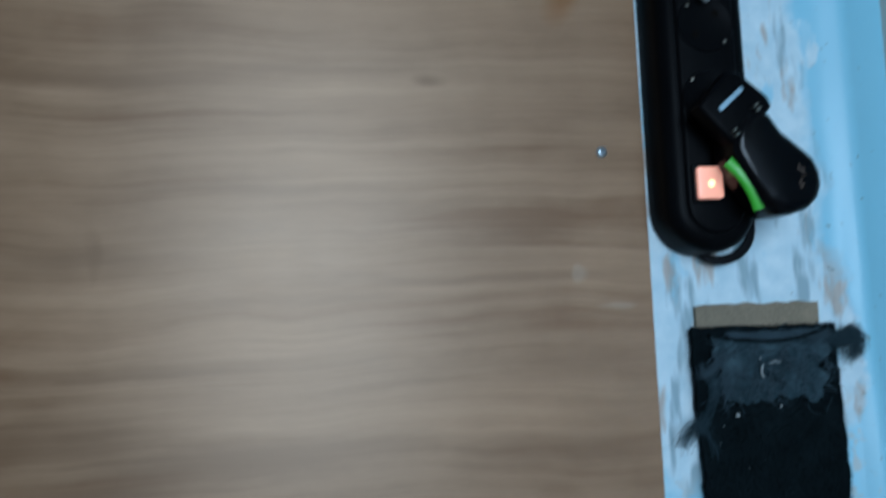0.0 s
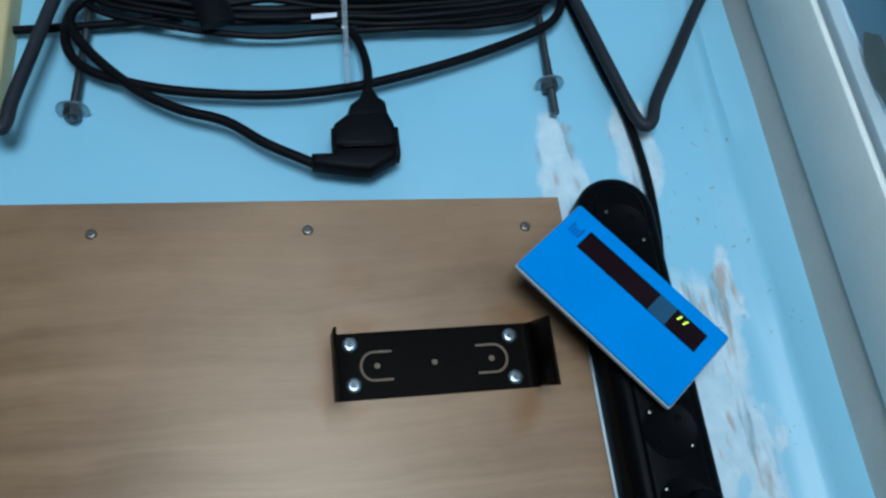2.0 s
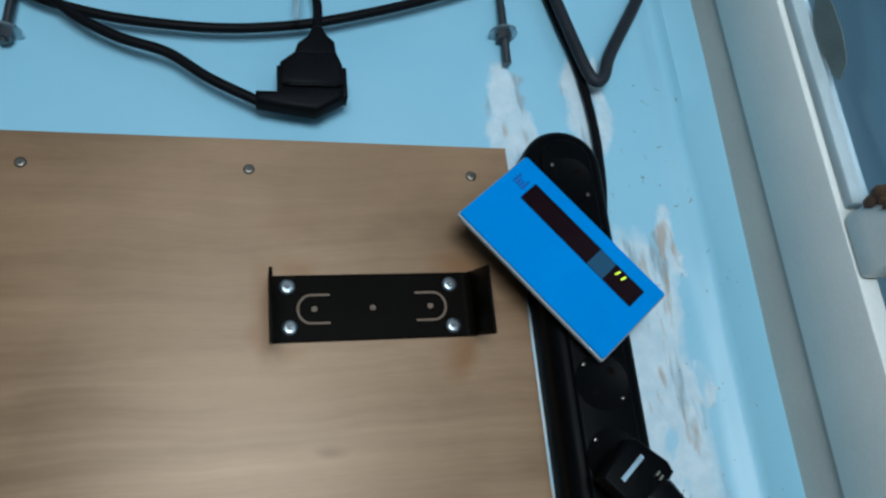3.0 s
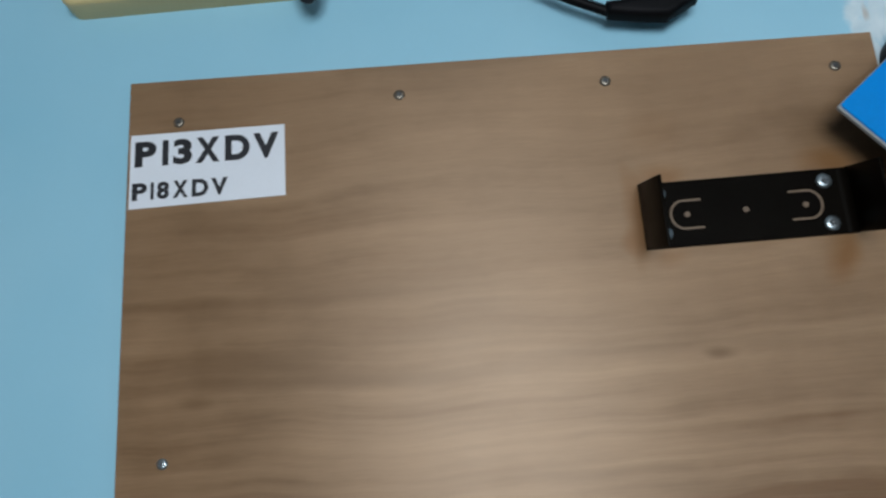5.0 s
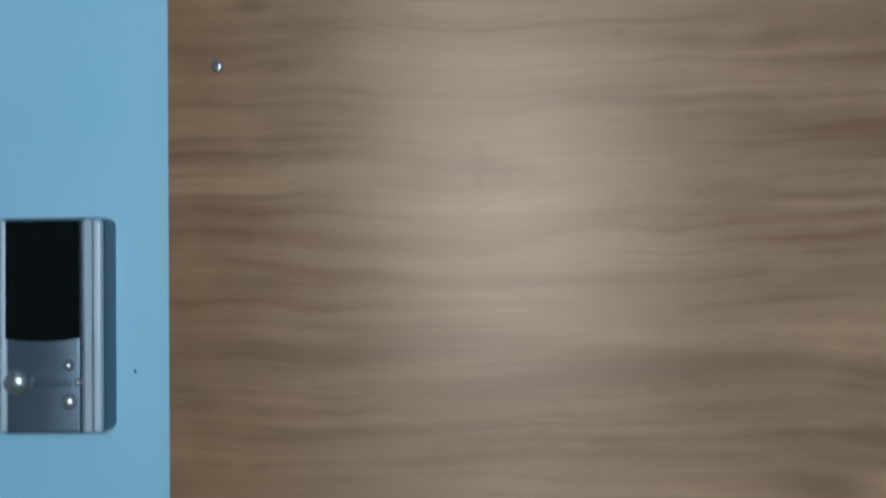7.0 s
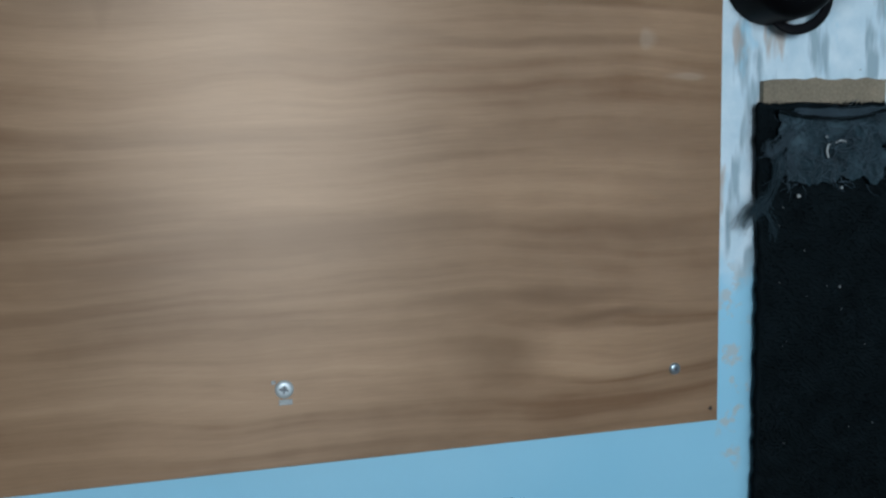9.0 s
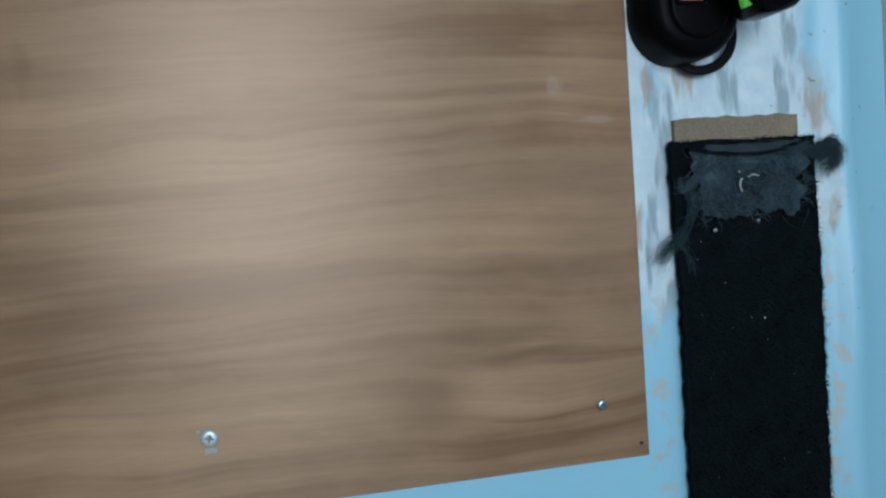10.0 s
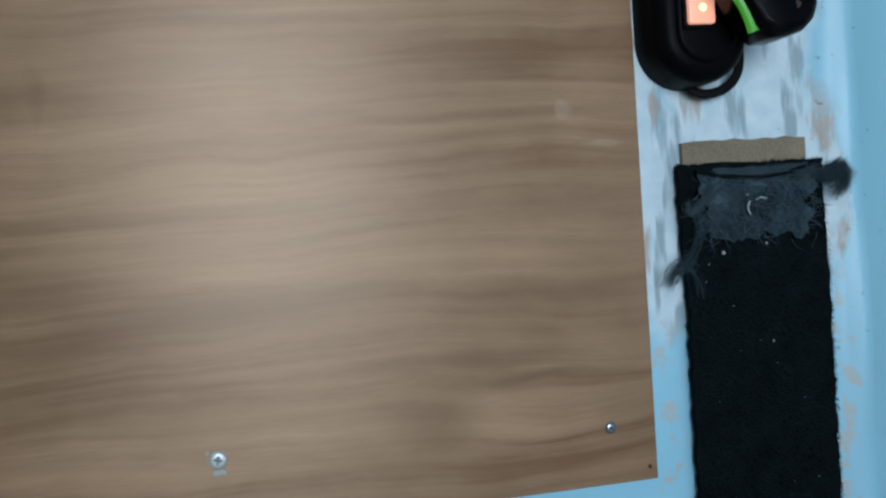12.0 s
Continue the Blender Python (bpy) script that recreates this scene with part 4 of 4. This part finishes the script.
def backing_mesh():
    rng = random.Random(17)
    zs = [0.186 - 0.006 * i for i in range(48)]
    left = [(carpet_edges(z)[0] + rng.uniform(-0.0009, 0.0009), z) for z in zs]
    right = [(carpet_edges(z)[1] + rng.uniform(-0.0008, 0.0008), z) for z in zs]
    top = [(0.5455 + 0.0096 * i, 0.1893 + rng.uniform(-0.0012, 0.0012)) for i in range(11)]
    return prism([(0.5468, -0.40)] + left[::-1] + top + right + [(0.6450, -0.40)], 0.0036, -0.0006, 0.0008, 1)


carpet = thing("carpet_strip", (0.594, WALL_Y, -0.4), "black ribbed carpet strip with matted grey fluff, fixed to the wall", "carpet")
part("backing", backing_mesh(), M["carpet"], carpet)


def pile_mesh():
    """Rows of short loops over the backing, and stray fibres along its rims."""
    rng = random.Random(3)
    verts, faces = [], []

    def blade(x, y, z, dx, dy, dz, w):
        i = len(verts)
        verts.extend(((x - w, y, z), (x + w, y, z), (x + dx * 0.6, y + dy * 0.7, z + dz * 0.6), (x + dx, y + dy, z + dz)))
        faces.extend(((i, i + 1, i + 2), (i + 2, i + 3, i)))
    z = 0.188
    while z > -0.10:
        for k in range(64):
            x = carpet_edges(z)[0] + 0.0010 + 0.0975 * (k + rng.random()) / 64
            blade(x, -0.0004, z + rng.uniform(-0.0006, 0.0006), rng.uniform(-0.0012, 0.0012), rng.uniform(-0.0034, -0.0016), rng.uniform(-0.0016, 0.0004), 0.0007)
        z -= 0.0021
    for k in range(1500):
        z = rng.uniform(-0.10, 0.188)
        s = rng.choice((-1, 1))
        x = carpet_edges(z)[0] + 0.0006 if s < 0 else carpet_edges(z)[1] - 0.0004
        blade(x + s * 0.0002, rng.uniform(-0.001, 0.003), z, s * rng.uniform(0.0008, 0.0046), rng.uniform(-0.001, 0.001), rng.uniform(-0.0022, 0.0014), 0.0005)
    for k in range(220):
        blade(rng.uniform(0.5435, 0.6435), rng.uniform(-0.001, 0.003), 0.1885, rng.uniform(-0.001, 0.001), 0, rng.uniform(0.0006, 0.003), 0.0005)
    me = bpy.data.meshes.new("pile")
    me.from_pydata(verts, [], faces)
    bm = bmesh.new()
    bm.from_mesh(me)
    bpy.data.meshes.remove(me)
    return bm


tagged(part("pile", pile_mesh(), M["carpet"], carpet), kind="stuff")


def tape_mesh():
    bm = bmesh.new()
    rng = random.Random(5)
    cols, rows = 40, 20
    grid = []
    for j in range(rows + 1):
        row = []
        for i in range(cols + 1):
            u, w = i / cols, j / rows
            x = 0.5560 + 0.0790 * u + 0.012 * (1 - w) * (0.40 - u) + 0.0015 * noise.noise((u * 3, w * 6, 1.0))
            z = 0.1425 + 0.0420 * w + 0.0065 * noise.noise((u * 6, 3.0, w)) * abs(2 * w - 1) + 0.003 * noise.noise((u * 17, 5.0, w)) * (1 - w)
            x += 0.0085 * noise.noise((2.0, w * 5, u)) * abs(2 * u - 1)
            y = -0.0042 - 0.0016 * abs(noise.noise((u * 9, w * 5, 4.0))) - 0.0008 * noise.noise((u * 25, w * 14, 2.0))
            row.append(bm.verts.new((x, y, z)))
        grid.append(row)
    for a, b in zip(grid, grid[1:]):
        for i in range(cols):
            bm.faces.new((a[i], a[i + 1], b[i + 1], b[i]))
    r = bmesh.ops.extrude_face_region(bm, geom=bm.faces[:])
    for v in r["geom"]:
        if isinstance(v, bmesh.types.BMVert):
            v.co.y += 0.0010
    return bm


part("matted_tape", tape_mesh(), M["tape"], carpet, "grey matted tape over the top of the carpet")
# raised carpet-black tube that draws the shade in the tape's upper fold
crease = [(0.553, -0.0062, 0.1850), (0.570, -0.0066, 0.1815), (0.592, -0.0068, 0.1795), (0.612, -0.0068, 0.1810), (0.628, -0.0066, 0.1850), (0.639, -0.0060, 0.1880)]
part("crease", tube(crease, 0.0013, 6, 6, 0.6), M["carpet"], carpet, "dark line drawn as the shade of the fold along the top of the tape")


def tuft(points, count, spread, seed, r=0.00016):
    rng = random.Random(seed)
    out = []
    for i in range(count):
        off = Vector((rng.gauss(0, spread), rng.gauss(0, spread * 0.4), rng.gauss(0, spread)))
        out.append(tube([Vector(p) + off * (0.4 + 0.6 * k / len(points)) + Vector((rng.gauss(0, spread * 0.5), rng.gauss(0, spread * 0.3), rng.gauss(0, spread * 0.5))) for k, p in enumerate(points)], r, 4, 3, taper=0.4))
    return join(*out)


fl = (
    ([(0.634, -0.005, 0.178), (0.643, -0.007, 0.181), (0.651, -0.006, 0.184), (0.656, -0.005, 0.181), (0.656, -0.004, 0.173), (0.650, -0.003, 0.167)], 110, 0.0031, 1),
    ([(0.640, -0.005, 0.175), (0.648, -0.007, 0.178), (0.654, -0.006, 0.177), (0.653, -0.005, 0.169)], 80, 0.0031, 2),
    ([(0.5580, -0.005, 0.166), (0.5535, -0.006, 0.160), (0.5550, -0.006, 0.150), (0.5520, -0.005, 0.141), (0.5470, -0.005, 0.133), (0.5410, -0.004, 0.126), (0.5345, -0.003, 0.119)], 30, 0.0024, 3),
    ([(0.5480, -0.005, 0.131), (0.5430, -0.005, 0.129), (0.5370, -0.004, 0.126), (0.5320, -0.003, 0.116)], 45, 0.0034, 4),
    ([(0.5420, -0.005, 0.130), (0.5470, -0.006, 0.125), (0.5510, -0.006, 0.117), (0.5525, -0.005, 0.110)], 16, 0.0019, 5),
    ([(0.5630, -0.006, 0.172), (0.5560, -0.007, 0.165), (0.5485, -0.006, 0.160), (0.5465, -0.006, 0.166)], 40, 0.0018, 6),
    ([(0.5600, -0.006, 0.158), (0.5640, -0.007, 0.150), (0.5600, -0.006, 0.146)], 24, 0.0022, 7),
    ([(0.5660, -0.006, 0.1845), (0.5900, -0.006, 0.1825), (0.6150, -0.006, 0.1840), (0.6350, -0.006, 0.1830)], 60, 0.0018, 8),
)
for pts, count, spread, seed in fl:
    tagged(part("fluff", tuft(pts, count, spread, seed), M["dark_fluff" if seed < 6 else "fluff"], carpet, "grey tangled fluff"), kind="stuff")
mat_rng = random.Random(21)
strands = []
for i in range(240):
    x, z, a = mat_rng.uniform(0.550, 0.634), mat_rng.triangular(0.136, 0.187, 0.165), mat_rng.uniform(0, 6.3)
    line = [(x, -0.0064, z)]
    for k in range(3):
        a += mat_rng.uniform(-0.9, 0.9)
        line.append((line[-1][0] + 0.0045 * math.cos(a), -0.0066 - mat_rng.uniform(0, 0.001), line[-1][2] + 0.0035 * math.sin(a)))
    strands.append(tube(line, mat_rng.uniform(0.00012, 0.0003), 4, 3, taper=0.4))
tagged(part("fluff", join(*strands), M["fluff"], carpet, "grey tangled fluff"), kind="stuff")
bits_rng = random.Random(12)
for x, z, r in [(0.5690, 0.1345, 0.0013), (0.5870, 0.1690, 0.0010), (0.5985, 0.1385, 0.0009), (0.6005, 0.0775, 0.0008)] + [(bits_rng.uniform(0.552, 0.635), bits_rng.uniform(-0.02, 0.13), bits_rng.uniform(0.0002, 0.0004)) for _ in range(14)]:
    b = bmesh.new()
    bmesh.ops.create_icosphere(b, subdivisions=1, radius=r, matrix=Matrix.Translation((x, -0.0035 if r < 0.0009 else -0.0048, z)))
    part("bit", b, M["white_bits"], carpet)
for pts in ([(0.588, -0.0062, 0.165), (0.5865, -0.0068, 0.1635), (0.586, -0.0068, 0.160), (0.5875, -0.0065, 0.157)], [(0.592, -0.0062, 0.1655), (0.595, -0.0066, 0.1668), (0.599, -0.0064, 0.166)]):
    part("bit", tube(pts, 0.0006, 6, 4), M["white_bits"], carpet)
